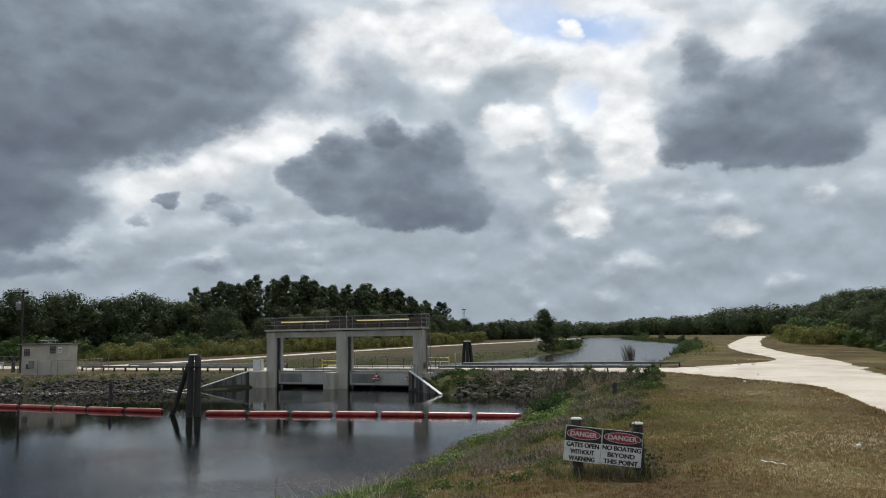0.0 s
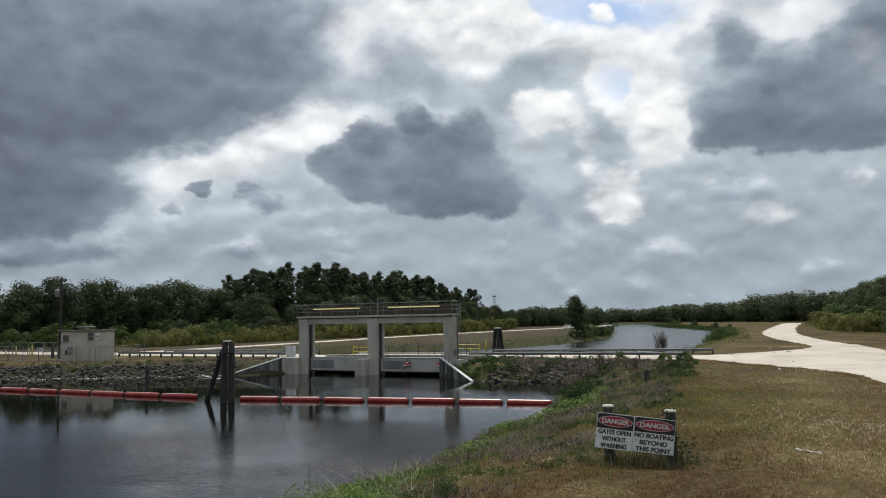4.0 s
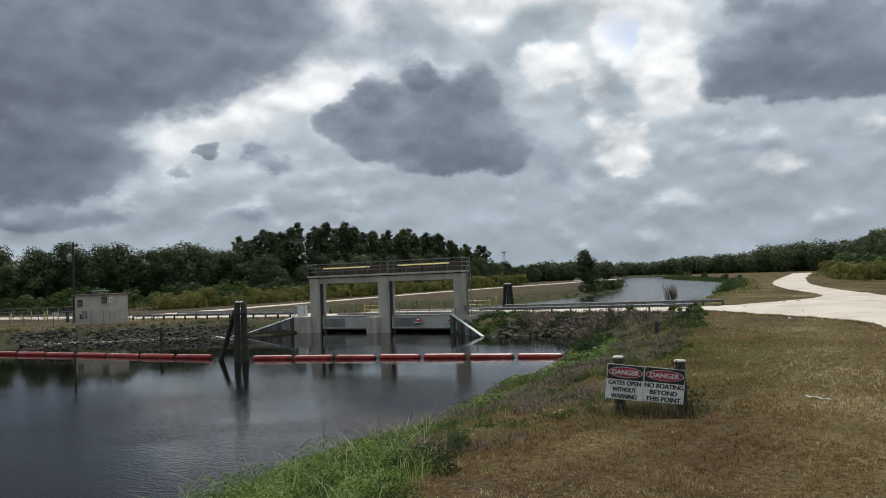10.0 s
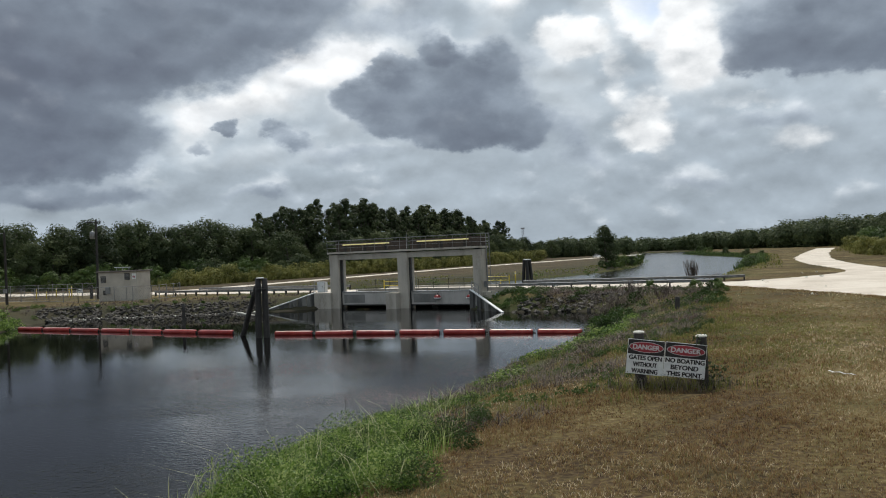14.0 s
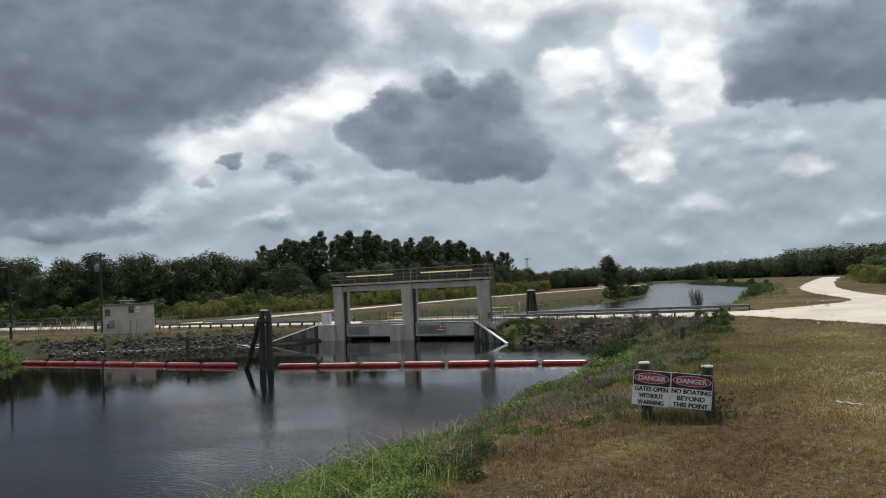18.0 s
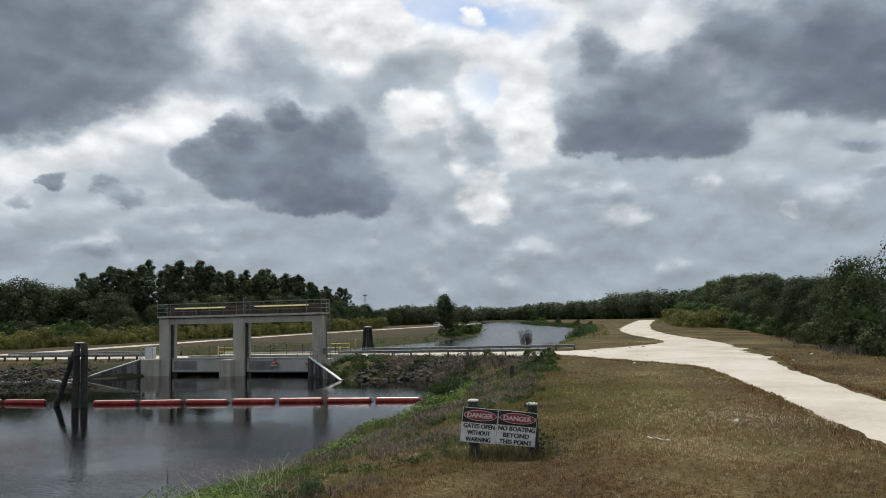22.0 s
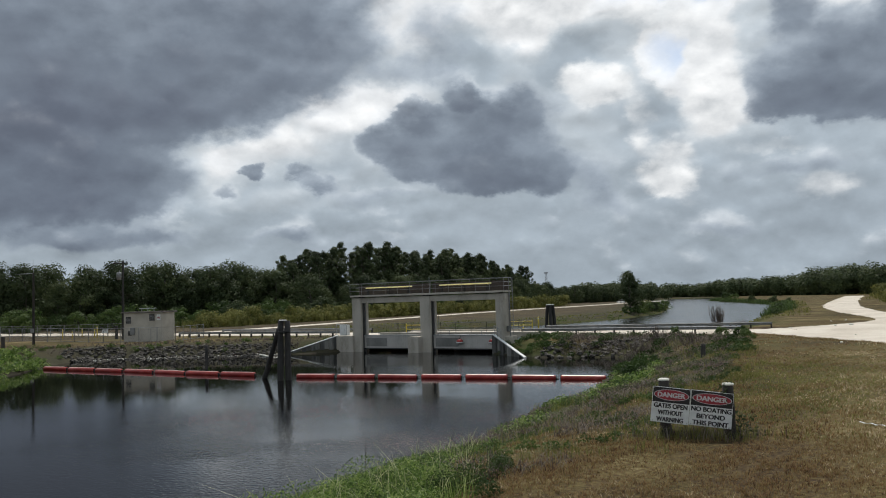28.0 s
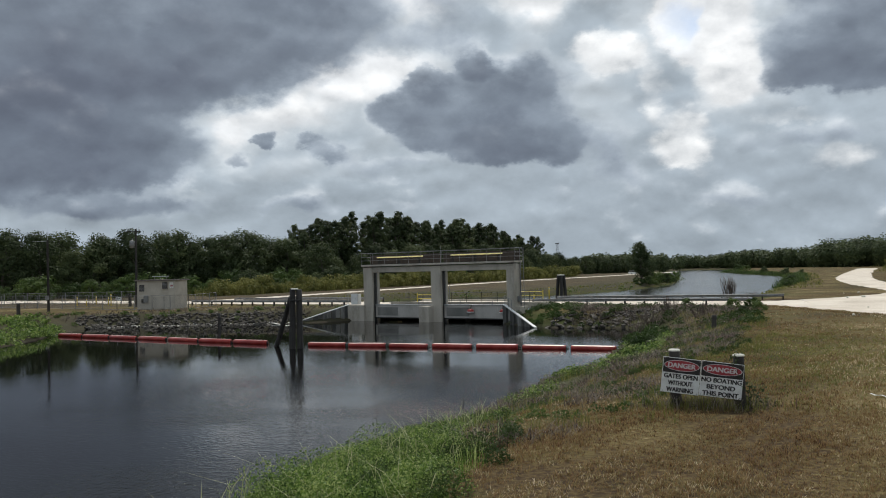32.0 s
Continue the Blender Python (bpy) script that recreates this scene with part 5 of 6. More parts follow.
def limb(bm, a, b, r0, r1, rr, sides=6):
    """A limb in three bent stretches."""
    a, b = Vector(a), Vector(b)
    pts = [a]
    for k in (1, 2):
        w = (b - a).length * 0.06
        pts.append(a.lerp(b, k / 3) + Vector((rr.uniform(-w, w), rr.uniform(-w, w), rr.uniform(0, w))))
    pts.append(b)
    for k in range(3):
        tube(pts[k], pts[k + 1], r0 + (r1 - r0) * k / 3, r0 + (r1 - r0) * (k + 1) / 3, sides, bm)


def tree(name, seed, h, spread, clumps, per, leaf, mat, label, category="tree", group="", trunk=0.32, bare=0.22, top=1.0, trunks=1, uneven=0.35, clump=1.0):
    """Tapered trunk and limbs; each limb ends in clumps of leaves of uneven size, so that the crown has gaps and a ragged rim."""
    rr, rng = random.Random(seed), np.random.default_rng(seed)
    t = thing(name, pose(0, 0, 0), label, category, group)
    bm = bmesh.new()
    heads = []
    for s in range(trunks):
        lean = (rr.uniform(-0.08, 0.08) * h, rr.uniform(-0.08, 0.08) * h) if trunks == 1 else (rr.uniform(-0.3, 0.3) * spread * 2, rr.uniform(-0.3, 0.3) * spread * 2)
        limb(bm, (lean[0] * 0.2, lean[1] * 0.2, -0.4), (lean[0], lean[1], h * 0.88), trunk, trunk * 0.18, rr, 8)
        heads.append(lean)
    cs, rs = [], []
    for k in range(clumps):
        lean = heads[k % trunks]
        z = h * (bare + (0.97 - bare) * (k + rr.random()) / clumps)
        q = (z / h - bare) / (1 - bare)
        wide = spread * (math.sin(math.pi * min(1, max(0.08, q * 0.82 + 0.16))) ** 0.75) * rr.uniform(1 - uneven, 1 + uneven * 0.6) * (1 if q < 0.85 else top)
        ang = k * 2.4 + rr.uniform(-0.5, 0.5)
        lx, ly = lean[0] * q, lean[1] * q
        c = Vector((lx + math.cos(ang) * wide * rr.uniform(0.55, 0.95), ly + math.sin(ang) * wide * rr.uniform(0.55, 0.95), z))
        if k % 2 == 0 and z > h * 0.15:
            limb(bm, (lx, ly, max(0.3, z - wide * 0.7)), c, trunk * 0.30, trunk * 0.06, rr, 5)
        cs.append(c)
        rs.append(spread * rr.uniform(0.26, 0.5) * clump)
    part("trunk", bm, BARK, t)
    pts, sz, away = [], [], []
    for c, r in zip(cs, rs):
        n = int(per * rr.uniform(0.6, 1.3))
        v = rng.normal(size=(n, 3))
        v /= np.linalg.norm(v, axis=1, keepdims=True)
        away.append(v + np.array([c.x, c.y, (c.z - h * 0.5) * 0.6]) / (spread * 2.2) + np.array([0, 0, 0.25]))
        v *= (rng.random((n, 1)) ** 0.33) * r
        v[:, 2] *= 0.72
        pts.append(v + np.array(c))
        sz.append(leaf * rng.uniform(0.55, 1.35, n))
    v, f = leaf_cards(np.concatenate(pts), np.concatenate(sz), rng, out=np.concatenate(away))
    crown = mesh_object("crown", v.tolist(), f.tolist(), mat)
    crown.parent = t
    return t


def palm(seed, h, label):
    """Cabbage palm: rough trunk, round head of fan fronds, some hanging dead."""
    rr, rng = random.Random(seed), np.random.default_rng(seed)
    t = thing("cabbage_palm", pose(0, 0, 0), label, "palm", "cabbage palms")
    part("trunk", lathe([(0.26, -0.3), (0.22, h * 0.3), (0.2, h * 0.7), (0.3, h * 0.92), (0.2, h)], 10), BARK, t)
    for k in range(26):
        ang, up = k * 2.4, rr.uniform(-0.9, 1.2)
        bm = bmesh.new()
        d = Vector((math.cos(ang) * math.cos(up), math.sin(ang) * math.cos(up), math.sin(up)))
        length = rr.uniform(1.3, 1.8)
        root = Vector((0, 0, h))
        mid = root + d * length * 0.55
        side = d.cross(Vector((0, 0, 1))).normalized()
        tube(root, mid, 0.03, 0.02, 4, bm)
        for j in range(11):
            a = (j / 10 - 0.5) * 2.3
            tip = mid + (d * math.cos(a) + side * math.sin(a)) * length * 0.62 + Vector((0, 0, -0.25 - 0.2 * abs(a)))
            w = side * 0.05 * math.cos(a) - d * 0.05 * math.sin(a)
            v = [bm.verts.new(p) for p in (mid, mid.lerp(tip, 0.5) + w, tip, mid.lerp(tip, 0.5) - w)]
            bm.faces.new(v)
        part("frond", bm, DRY_STEM if up < -0.6 else LEAF_MID, t)
    return t


def scatter(proto_list, spots, seed, lo=0.85, hi=1.15, sink=0.1):
    """Puts a copy of one of the trees or bushes on each (x, y) or (x, y, scale)."""
    rr = random.Random(seed)
    for k, spot in enumerate(spots):
        p = proto_list[rr.randrange(len(proto_list))]
        s = (spot[2] if len(spot) > 2 else 1.0) * rr.uniform(lo, hi)
        z = height(spot[0], spot[1]) - sink
        c = copy_thing(p, pose(spot[0], spot[1], z, 0, 0, rr.uniform(0, 360)))
        c.scale = (s * rr.uniform(0.9, 1.12), s * rr.uniform(0.9, 1.12), s)


def along(line, gap, depth, rr, rows=1, scale=(1, 1), stagger=0.5, side=1):
    """Spots along a polyline in one or more rows behind it; the scale runs from the first to the last end."""
    pts = [Vector((*p, 0)) for p in line]
    total = sum((b - a).length for a, b in zip(pts, pts[1:]))
    out = []
    for r in range(rows):
        done = 0.0
        for a, b in zip(pts, pts[1:]):
            n = max(1, int((b - a).length / gap))
            way = (b - a).normalized()
            back = Vector((-way.y, way.x, 0)) * side
            for k in range(n):
                u = (k + rr.uniform(-0.35, 0.35) + (stagger if r % 2 else 0)) / n
                c = a.lerp(b, u) + back * (r * depth + rr.uniform(-0.4, 0.4) * depth)
                f = (done + (b - a).length * u) / total
                out.append((c.x, c.y, scale[0] + (scale[1] - scale[0]) * f))
            done += (b - a).length
    return out

OAK = [tree("broadleaf_tree", 11 + k, 13.0, 5.4, 46, 150, 0.36, LEAF_DARK, "dark green broadleaf tree with ragged crown at the wood's edge", group="trees of the far woods", bare=0.04, uneven=0.45) for k in range(5)]
CYP = [tree("tall_tree", 31 + k, 22.0, 3.5, 84, 70, 0.36, LEAF_DARK, "tall dark tree with thin uneven top above the woods", group="trees of the far woods", trunk=0.38, bare=0.26, top=0.9, uneven=0.85, clump=0.68) for k in range(4)]
NEARWOOD = [tree("broadleaf_tree", 51 + k, 10.0, 4.6, 52, 190, 0.23, LEAF_DARK, "dense green broadleaf tree behind the shell road", group="trees along the shell road", bare=0.03, uneven=0.45) for k in range(4)]
BUSH = [tree("bush", 71 + k, 3.2, 2.5, 18, 105, 0.25, LEAF_MID if k else LEAF_DARK, "rounded green bush at the foot of the woods", "bush", "bushes", trunk=0.06, bare=0.06, trunks=3) for k in range(3)]
OLIVE = [tree("bush", 81 + k, 2.8, 2.3, 16, 105, 0.25, LEAF_OLIVE, "yellow green shrub in front of the woods", "bush", "bushes", trunk=0.05, bare=0.05, trunks=3) for k in range(2)]
PALMS = [palm(91 + k, 3.4 + k, "cabbage palm with fan fronds among the bushes") for k in range(2)]
rr = random.Random(5)
# the wood beyond the crossing road, from the shore side to the far end of the canal
scatter(OAK, along([(-200, 160), (-150, 162), (-98, 172), (-77, 194), (-60, 212)], 7.5, 8, rr, 2, (0.95, 1.10)), 1, 0.72, 1.2)
scatter(CYP, along([(-64, 212), (-51, 235)], 4.6, 7, rr, 2, (0.84, 0.98)), 2, 0.82, 1.08)
scatter(CYP, along([(-51, 235), (-41, 255), (-29, 280)], 4.6, 7, rr, 2, (1.0, 1.04)), 21, 0.85, 1.08)
scatter(CYP, along([(-29, 280), (-18, 312), (-9, 342), (2, 385)], 5.0, 7, rr, 2, (1.02, 0.80)), 22, 0.82, 1.08)
scatter(OAK, along([(-56, 205), (-44, 230), (-33, 255), (-20, 290), (-8, 330), (4, 380), (12, 425)], 6.5, 6, rr, 2, (1.0, 0.8)), 3, 0.6, 1.1)
scatter(OAK, along([(6, 400), (16, 432), (34, 455), (58, 485)], 7, 8, rr, 2, (0.8, 0.62)), 31, 0.8, 1.1)
scatter(OLIVE, along([(-64, 155), (-53, 178), (-41, 208), (-25, 248), (-5, 298), (15, 352)], 4.0, 4, rr, 2, (1.1, 1.4)), 4, 0.5, 1.25)
scatter(BUSH, along([(-110, 150), (-82, 160), (-66, 172), (-56, 195), (-40, 228), (-20, 270)], 5.5, 4, rr, 2, (1.2, 1.6)), 5, 0.6, 1.2)
# the wood right of the shell road
scatter(NEARWOOD, along([(44, 50), (53, 70), (62, 96), (80, 140), (108, 208)], 7.0, 8, rr, 2, (0.82, 0.88), side=-1), 6, 0.75, 1.2)
scatter(BUSH[:2], along([(42, 52), (51, 72), (60, 99), (78, 145), (104, 212)], 5.5, 3, rr, 2, (0.8, 1.0), side=-1), 7, 0.6, 1.2)
scatter(OLIVE, along([(50, 70), (58, 96)], 9.0, 2.5, rr, 1, (0.8, 1.0), side=-1), 8)
scatter(BUSH[:1], along([(43, 54), (48, 66), (58, 96)], 4.2, 2.5, rr, 2, (0.75, 0.9), side=-1), 81)
scatter(OAK, along([(110, 205), (150, 300), (210, 450)], 9, 9, rr, 2, (1.0, 1.3), side=-1), 9)
scatter(OLIVE, along([(86, 190), (95, 215), (130, 300), (160, 380)], 7, 6, rr, 2, (1.2, 1.7), side=-1), 10)
scatter(OLIVE + BUSH[1:], along([(92, 185), (106, 225), (140, 310), (172, 400)], 7.5, 7, rr, 2, (1.3, 2.2), side=-1), 101, 0.6, 1.3)
scatter(BUSH, [(88, 300, 0.7), (93, 345, 0.8), (97, 390, 0.9), (103, 430, 1.1), (84, 270, 0.5)], 102)
for x, y, s in ((50.5, 73.5, 1.0), (52.8, 78, 1.1), (49.5, 69.5, 0.9), (56, 88, 1.0), (48.5, 66.0, 0.85), (54.5, 82.5, 0.95)):
    scatter(PALMS, [(x, y, s)], int(x * 10))
# the lone tree on the spit, with shrubs at its foot
LONE = tree("lone_tree", 121, 9.8, 3.1, 32, 200, 0.24, LEAF_DARK, "lone dark green tree on the spit in the canal", bare=0.22, uneven=0.55)
LONE.matrix_basis = pose(24.2, 190, height(24.2, 190) - 0.1)
scatter(BUSH, [(27.0, 196, 0.75), (29, 202, 0.8), (31.5, 209, 0.85), (34, 216, 0.7), (22.6, 186, 0.5), (37, 230, 0.7), (40, 245, 0.8), (25.6, 192, 0.6), (49.5, 166, 0.42), (47, 158, 0.36), (52.5, 176, 0.46), (55, 186, 0.40), (45, 151, 0.30)], 11)
for p in OAK + CYP + NEARWOOD + BUSH + OLIVE + PALMS:
    # the first of each kind stands out of sight behind the woods
    p.matrix_basis = pose(-230 - 9 * (OAK + CYP + NEARWOOD + BUSH + OLIVE + PALMS).index(p), 260, 1.4)


def far_woods():
    """The woods along the horizon: too far to count."""
    rng = np.random.default_rng(8)
    pts, sz, away = [], [], []
    for line, n, h in (([(40, 470), (90, 700), (180, 760), (330, 700), (420, 560)], 420, 12), ([(-260, 250), (-200, 190)], 60, 15), ([(232, 420), (215, 490), (195, 560)], 160, 17.5), ([(195, 560), (165, 690)], 130, 13.5), ([(-190, 195), (-120, 200), (-84, 228), (-66, 250)], 80, 13), ([(420, 560), (700, 300)], 150, 16), ([(-700, 300), (-260, 250)], 150, 16)):
        p = np.array(line, float)
        d = np.concatenate([[0], np.cumsum(np.hypot(*np.diff(p, axis=0).T))])
        t = rng.uniform(0, d[-1], n)
        c = np.stack([np.interp(t, d, p[:, 0]) + rng.normal(0, 12, n), np.interp(t, d, p[:, 1]) + rng.normal(0, 12, n)], -1)
        for x, y in c:
            hh, w = h * rng.uniform(0.65, 1.08), rng.uniform(4, 7) * max(1.0, h / 12)
            k = 220 if h < 13 or h == 16 else 360
            v = rng.normal(size=(k, 3))
            v /= np.linalg.norm(v, axis=1, keepdims=True)
            v *= rng.random((k, 1)) ** 0.3
            pts.append(v * np.array([w, w, hh * 0.55]) + np.array([x, y, 1.4 + hh * 0.5]))
            sz.append(rng.uniform(0.9, 1.7, k))
            away.append(v / np.maximum(np.linalg.norm(v, axis=1, keepdims=True), 0.01) + np.array([0, 0, 0.3]))
    v, f = leaf_cards(np.concatenate(pts), np.concatenate(sz), rng, out=np.concatenate(away))
    ob = mesh_object("far_woods", v.tolist(), f.tolist(), LEAF_DARK)
    tagged(ob, "dark line of distant woods along the horizon", "woods", kind="stuff")


far_woods()


def reed_belt(name, line, reach, n, tall, seed, label, wide, mat=LEAF_OLIVE):
    """Tall reeds and cane in front of the woods."""
    rng = np.random.default_rng(seed)
    p = np.array(line, float)
    d = np.concatenate([[0], np.cumsum(np.hypot(*np.diff(p, axis=0).T))])
    t = rng.uniform(0, d[-1], n)
    x, y = np.interp(t, d, p[:, 0]), np.interp(t, d, p[:, 1])
    x, y = x + rng.normal(0, reach, n), y + rng.normal(0, reach, n)
    keep = wobble(x, y, 5.0, 1.1) > -0.15
    x, y = np.repeat(x[keep], 4), np.repeat(y[keep], 4)
    x, y = x + rng.normal(0, 0.5, len(x)), y + rng.normal(0, 0.5, len(x))
    v, f = blades(x, y, land(x, y) - 0.1, tall * rng.uniform(0.4, 1.1, len(x)) * (0.8 + 0.35 * wobble(x, y, 8.0, 0.5)), wide * rng.uniform(0.5, 1.4, len(x)), rng, 0.9)
    tagged(mesh_object(name, v.tolist(), f, mat), label, "reeds", kind="stuff")


def blades(px, py, pz, tall, wide, rng, lean=0.5):
    """Bent tapering blades of grass, one for each root."""
    n = len(px)
    ang = rng.uniform(0, 2 * np.pi, n)
    bend = rng.uniform(0.1, lean, n) * tall
    root = np.stack([px, py, pz], -1)
    out = np.stack([np.cos(ang), np.sin(ang), np.zeros(n)], -1)
    side = np.stack([-np.sin(ang), np.cos(ang), np.zeros(n)], -1) * (wide / 2)[:, None]
    up = np.array([0, 0, 1.0])
    mid = root + up * (tall * 0.6)[:, None] + out * (bend * 0.35)[:, None]
    tip = root + up * (tall * 0.95)[:, None] + out * bend[:, None]
    v = np.stack([root - side, root + side, mid + side * 0.7, mid - side * 0.7, tip], 1).reshape(-1, 3)
    i = np.arange(n) * 5
    f = [(a, a + 1, a + 2, a + 3) for a in i] + [(a + 3, a + 2, a + 4) for a in i]
    return v, f


reed_belt("reed_belt", [(-67, 160), (-57, 182), (-46, 210), (-31, 247), (-11, 294), (9, 347)], 3.4, 9500, 3.2, 3, "yellow green cane and reeds before the woods", 0.10)
reed_belt("reed_belt", [(46.5, 66), (55.5, 88), (63, 104)], 1.5, 900, 1.3, 4, "brown dry cane at the foot of the bushes", 0.05, DRY_STEM)
reed_belt("reed_belt", [(47, 158), (60, 198), (80, 262), (90, 330), (98, 415), (112, 560)], 1.3, 5200, 1.5, 6, "green reeds along the canal's shore", 0.16, LEAF_MID)
reed_belt("reed_belt", [(124, 275), (148, 330), (186, 420)], 4.5, 4200, 2.0, 7, "yellow green rough meadow before the far woods", 0.22)
reed_belt("reed_belt", [(104, 205), (132, 270), (172, 365), (190, 430)], 6.0, 5200, 3.2, 5, "yellow green cane beyond the canal", 0.2)

# ---- rocks, grass and weeds ----
def stone(seed):
    rr = random.Random(seed)
    bm = bmesh.new()
    bmesh.ops.create_icosphere(bm, subdivisions=1, radius=0.5)
    for v in bm.verts:
        v.co *= rr.uniform(0.72, 1.25)
        v.co.z *= 0.72
    me = bpy.data.meshes.new("rock")
    bm.to_mesh(me)
    bm.free()
    me.materials.append(ROCK)
    return me


STONES = [stone(k) for k in range(9)]


def riprap(name, line, reach, count, seed, label, rest):
    """Broken stone along a shoreline, the first ones each an object, the rest one mesh."""
    rr = random.Random(seed)
    t = thing(name, pose(0, 0, 0), label, "rocks", kind="structure")
    pts = [Vector((*p, 0)) for p in line]
    seg = [(b - a).length for a, b in zip(pts, pts[1:])]

    def spot():
        d = rr.uniform(0, sum(seg))
        for (a, b), ln in zip(zip(pts, pts[1:]), seg):
            if d <= ln:
                break
            d -= ln
        way = (b - a).normalized()
        up = rr.random() ** 0.8
        c = a + way * d + Vector((-way.y, way.x, 0)) * (up * reach - 0.5)
        size = rr.uniform(0.18, 0.62) * (1.1 - 0.35 * up)
        m = pose(c.x, c.y, max(height(c.x, c.y), -0.1) + size * 0.12, rr.uniform(-25, 25), rr.uniform(-25, 25), rr.uniform(0, 360)) @ Matrix.Diagonal((size * rr.uniform(0.8, 1.5), size, size * rr.uniform(0.7, 1.1), 1))
        return m

    for k in range(count):
        share("rock", STONES[rr.randrange(9)], t, spot())
    vs, fs = [], []
    for k in range(rest):
        me, m = STONES[rr.randrange(9)], spot()
        i = len(vs)
        vs += [tuple(m @ v.co) for v in me.vertices]
        fs += [tuple(i + j for j in p.vertices) for p in me.polygons]
    o = mesh_object("small_rocks", vs, fs, ROCK)
    o.parent = t
    o["kind"] = "stuff"
    return t


riprap("riprap_left_bank", [(-27.0, 88.4), (-38.8, 87.9), (-46, 87.6), (-52.0, 85.0)][::-1], 4.2, 260, 5, "grey broken stone on the bank below the control house", 700)
riprap("riprap_right_bank", [(0.8, 76.6), (3.5, 75.4), (8.0, 74.6), (13.5, 76.0)], 3.6, 110, 6, "grey broken stone on the bank below the guardrail", 200)


def stuff(name, v, f, mat, label, category):
    return tagged(mesh_object(name, v.tolist() if hasattr(v, "tolist") else v, f, mat), label, category, kind="stuff")


def roots(rng, n, x0, x1, y0, y1, keep):
    px, py = rng.uniform(x0, x1, n), rng.uniform(y0, y1, n)
    ok = keep(px, py)
    return px[ok], py[ok]


ROAD_LEFT_Y = [-25, 0, 22.7, 25.3, 28.3, 32.7, 38.2, 44.8, 55.7, 61.5, 73, 82]
ROAD_LEFT_X = [7, 10.5, 16.1, 16.9, 17.9, 19.4, 21.2, 23.1, 26.2, 27.0, 24.2, 22]
ROAD_RIGHT_Y = [-26, -1, 24, 35.3, 43.2, 53.8, 62.7, 71.8, 91.6]
ROAD_RIGHT_X = [12, 16.5, 22.4, 25.2, 28.1, 32.0, 36.1, 40.5, 47.4]


def off_road(px, py):
    return (px < np.interp(py, ROAD_LEFT_Y, ROAD_LEFT_X) - 0.1) | (px > np.interp(py, ROAD_RIGHT_Y, ROAD_RIGHT_X) + 0.1)


def lawn():
    rng = np.random.default_rng(21)
    v_all, f_all, off = [], [], 0
    for y0, y1, n, tall, wide in ((12, 24, 30000, 0.085, 0.014), (24, 38, 21000, 0.10, 0.022), (38, 58, 12000, 0.085, 0.034), (58, 84, 5500, 0.09, 0.05)):
        reach = 0.66 * y1
        px, py = roots(rng, n, -9, reach, y0, y1, lambda a, b: (shore(a, b, BASIN) > 2.6 + 1.8 * wobble(a, b, 3.3)) & off_road(a, b) & (a < 0.72 * b + 2) & (wobble(a, b, 0.9, 2.0) + 0.6 * wobble(a, b, 3.1, 0.7) > -0.75))
        # tufts of five blades, some lying flat as thatch
        px, py = np.repeat(px, 5), np.repeat(py, 5)
        px, py = px + rng.normal(0, wide * 3.0, len(px)), py + rng.normal(0, wide * 3.0, len(py))
        thick = np.clip(0.75 + 0.5 * wobble(px, py, 2.2, 5.0) + rng.normal(0, 0.35, len(px)), 0.25, 2.2)
        v, f = blades(px, py, land(px, py) - 0.01, tall * thick, np.full(len(px), wide), rng, 1.7)
        v_all.append(v)
        f_all += [tuple(k + off for k in q) for q in f]
        off += len(v)
    stuff("lawn_grass", np.concatenate(v_all), f_all, GRASS_DRY, "short dry brown and olive lawn grass", "grass")


def tall_grass(name, mat, label, n, lo, hi, seed, tall, wide, y0, y1, x0, x1, pick, lean=0.6, per=5):
    """Grass or stems on the strip lo to hi metres from the basin's shore, where pick() lets them grow."""
    rng = np.random.default_rng(seed)
    px, py = roots(rng, n, x0, x1, y0, y1, lambda a, b: (lambda d: (d > lo) & (d < hi))(shore(a, b, BASIN)) & pick(a, b))
    px, py = np.repeat(px, per), np.repeat(py, per)
    px, py = px + rng.normal(0, 0.10, len(px)), py + rng.normal(0, 0.10, len(py))
    hh = tall * rng.uniform(0.45, 1.15, len(px))
    v, f = blades(px, py, land(px, py) - 0.02, hh, np.full(len(px), wide) * rng.uniform(0.6, 1.3, len(px)), rng, lean)
    stuff(name, v, f, mat, label, "grass")


def weed_bed(name, mat, label, n, lo, hi, seed, size, leaf, per, y0, y1, x0, x1, pick):
    """Low leafy weeds in uneven clumps."""
    rng = np.random.default_rng(seed)
    px, py = roots(rng, n, x0, x1, y0, y1, lambda a, b: (lambda d: (d > lo) & (d < hi))(shore(a, b, BASIN)) & pick(a, b))
    pz = land(px, py)
    pts, sz = [], []
    for x, y, z in zip(px, py, pz):
        r = size * rng.uniform(0.5, 1.25)
        k = int(per * rng.uniform(0.6, 1.3))
        q = rng.normal(size=(k, 3))
        q *= (rng.random((k, 1)) ** 0.4) / np.linalg.norm(q, axis=1, keepdims=True) * np.array([0.85, 0.85, 0.6]) * r
        q[:, 2] = np.abs(q[:, 2]) * 1.3 + 0.03
        pts.append(q + np.array([x, y, z]))
        sz.append(leaf * rng.uniform(0.5, 1.4, k))
    v, f = leaf_cards(np.concatenate(pts), np.concatenate(sz), rng, flat=0.6, long=1.7)
    stuff(name, v, f.tolist(), mat, label, "weeds")


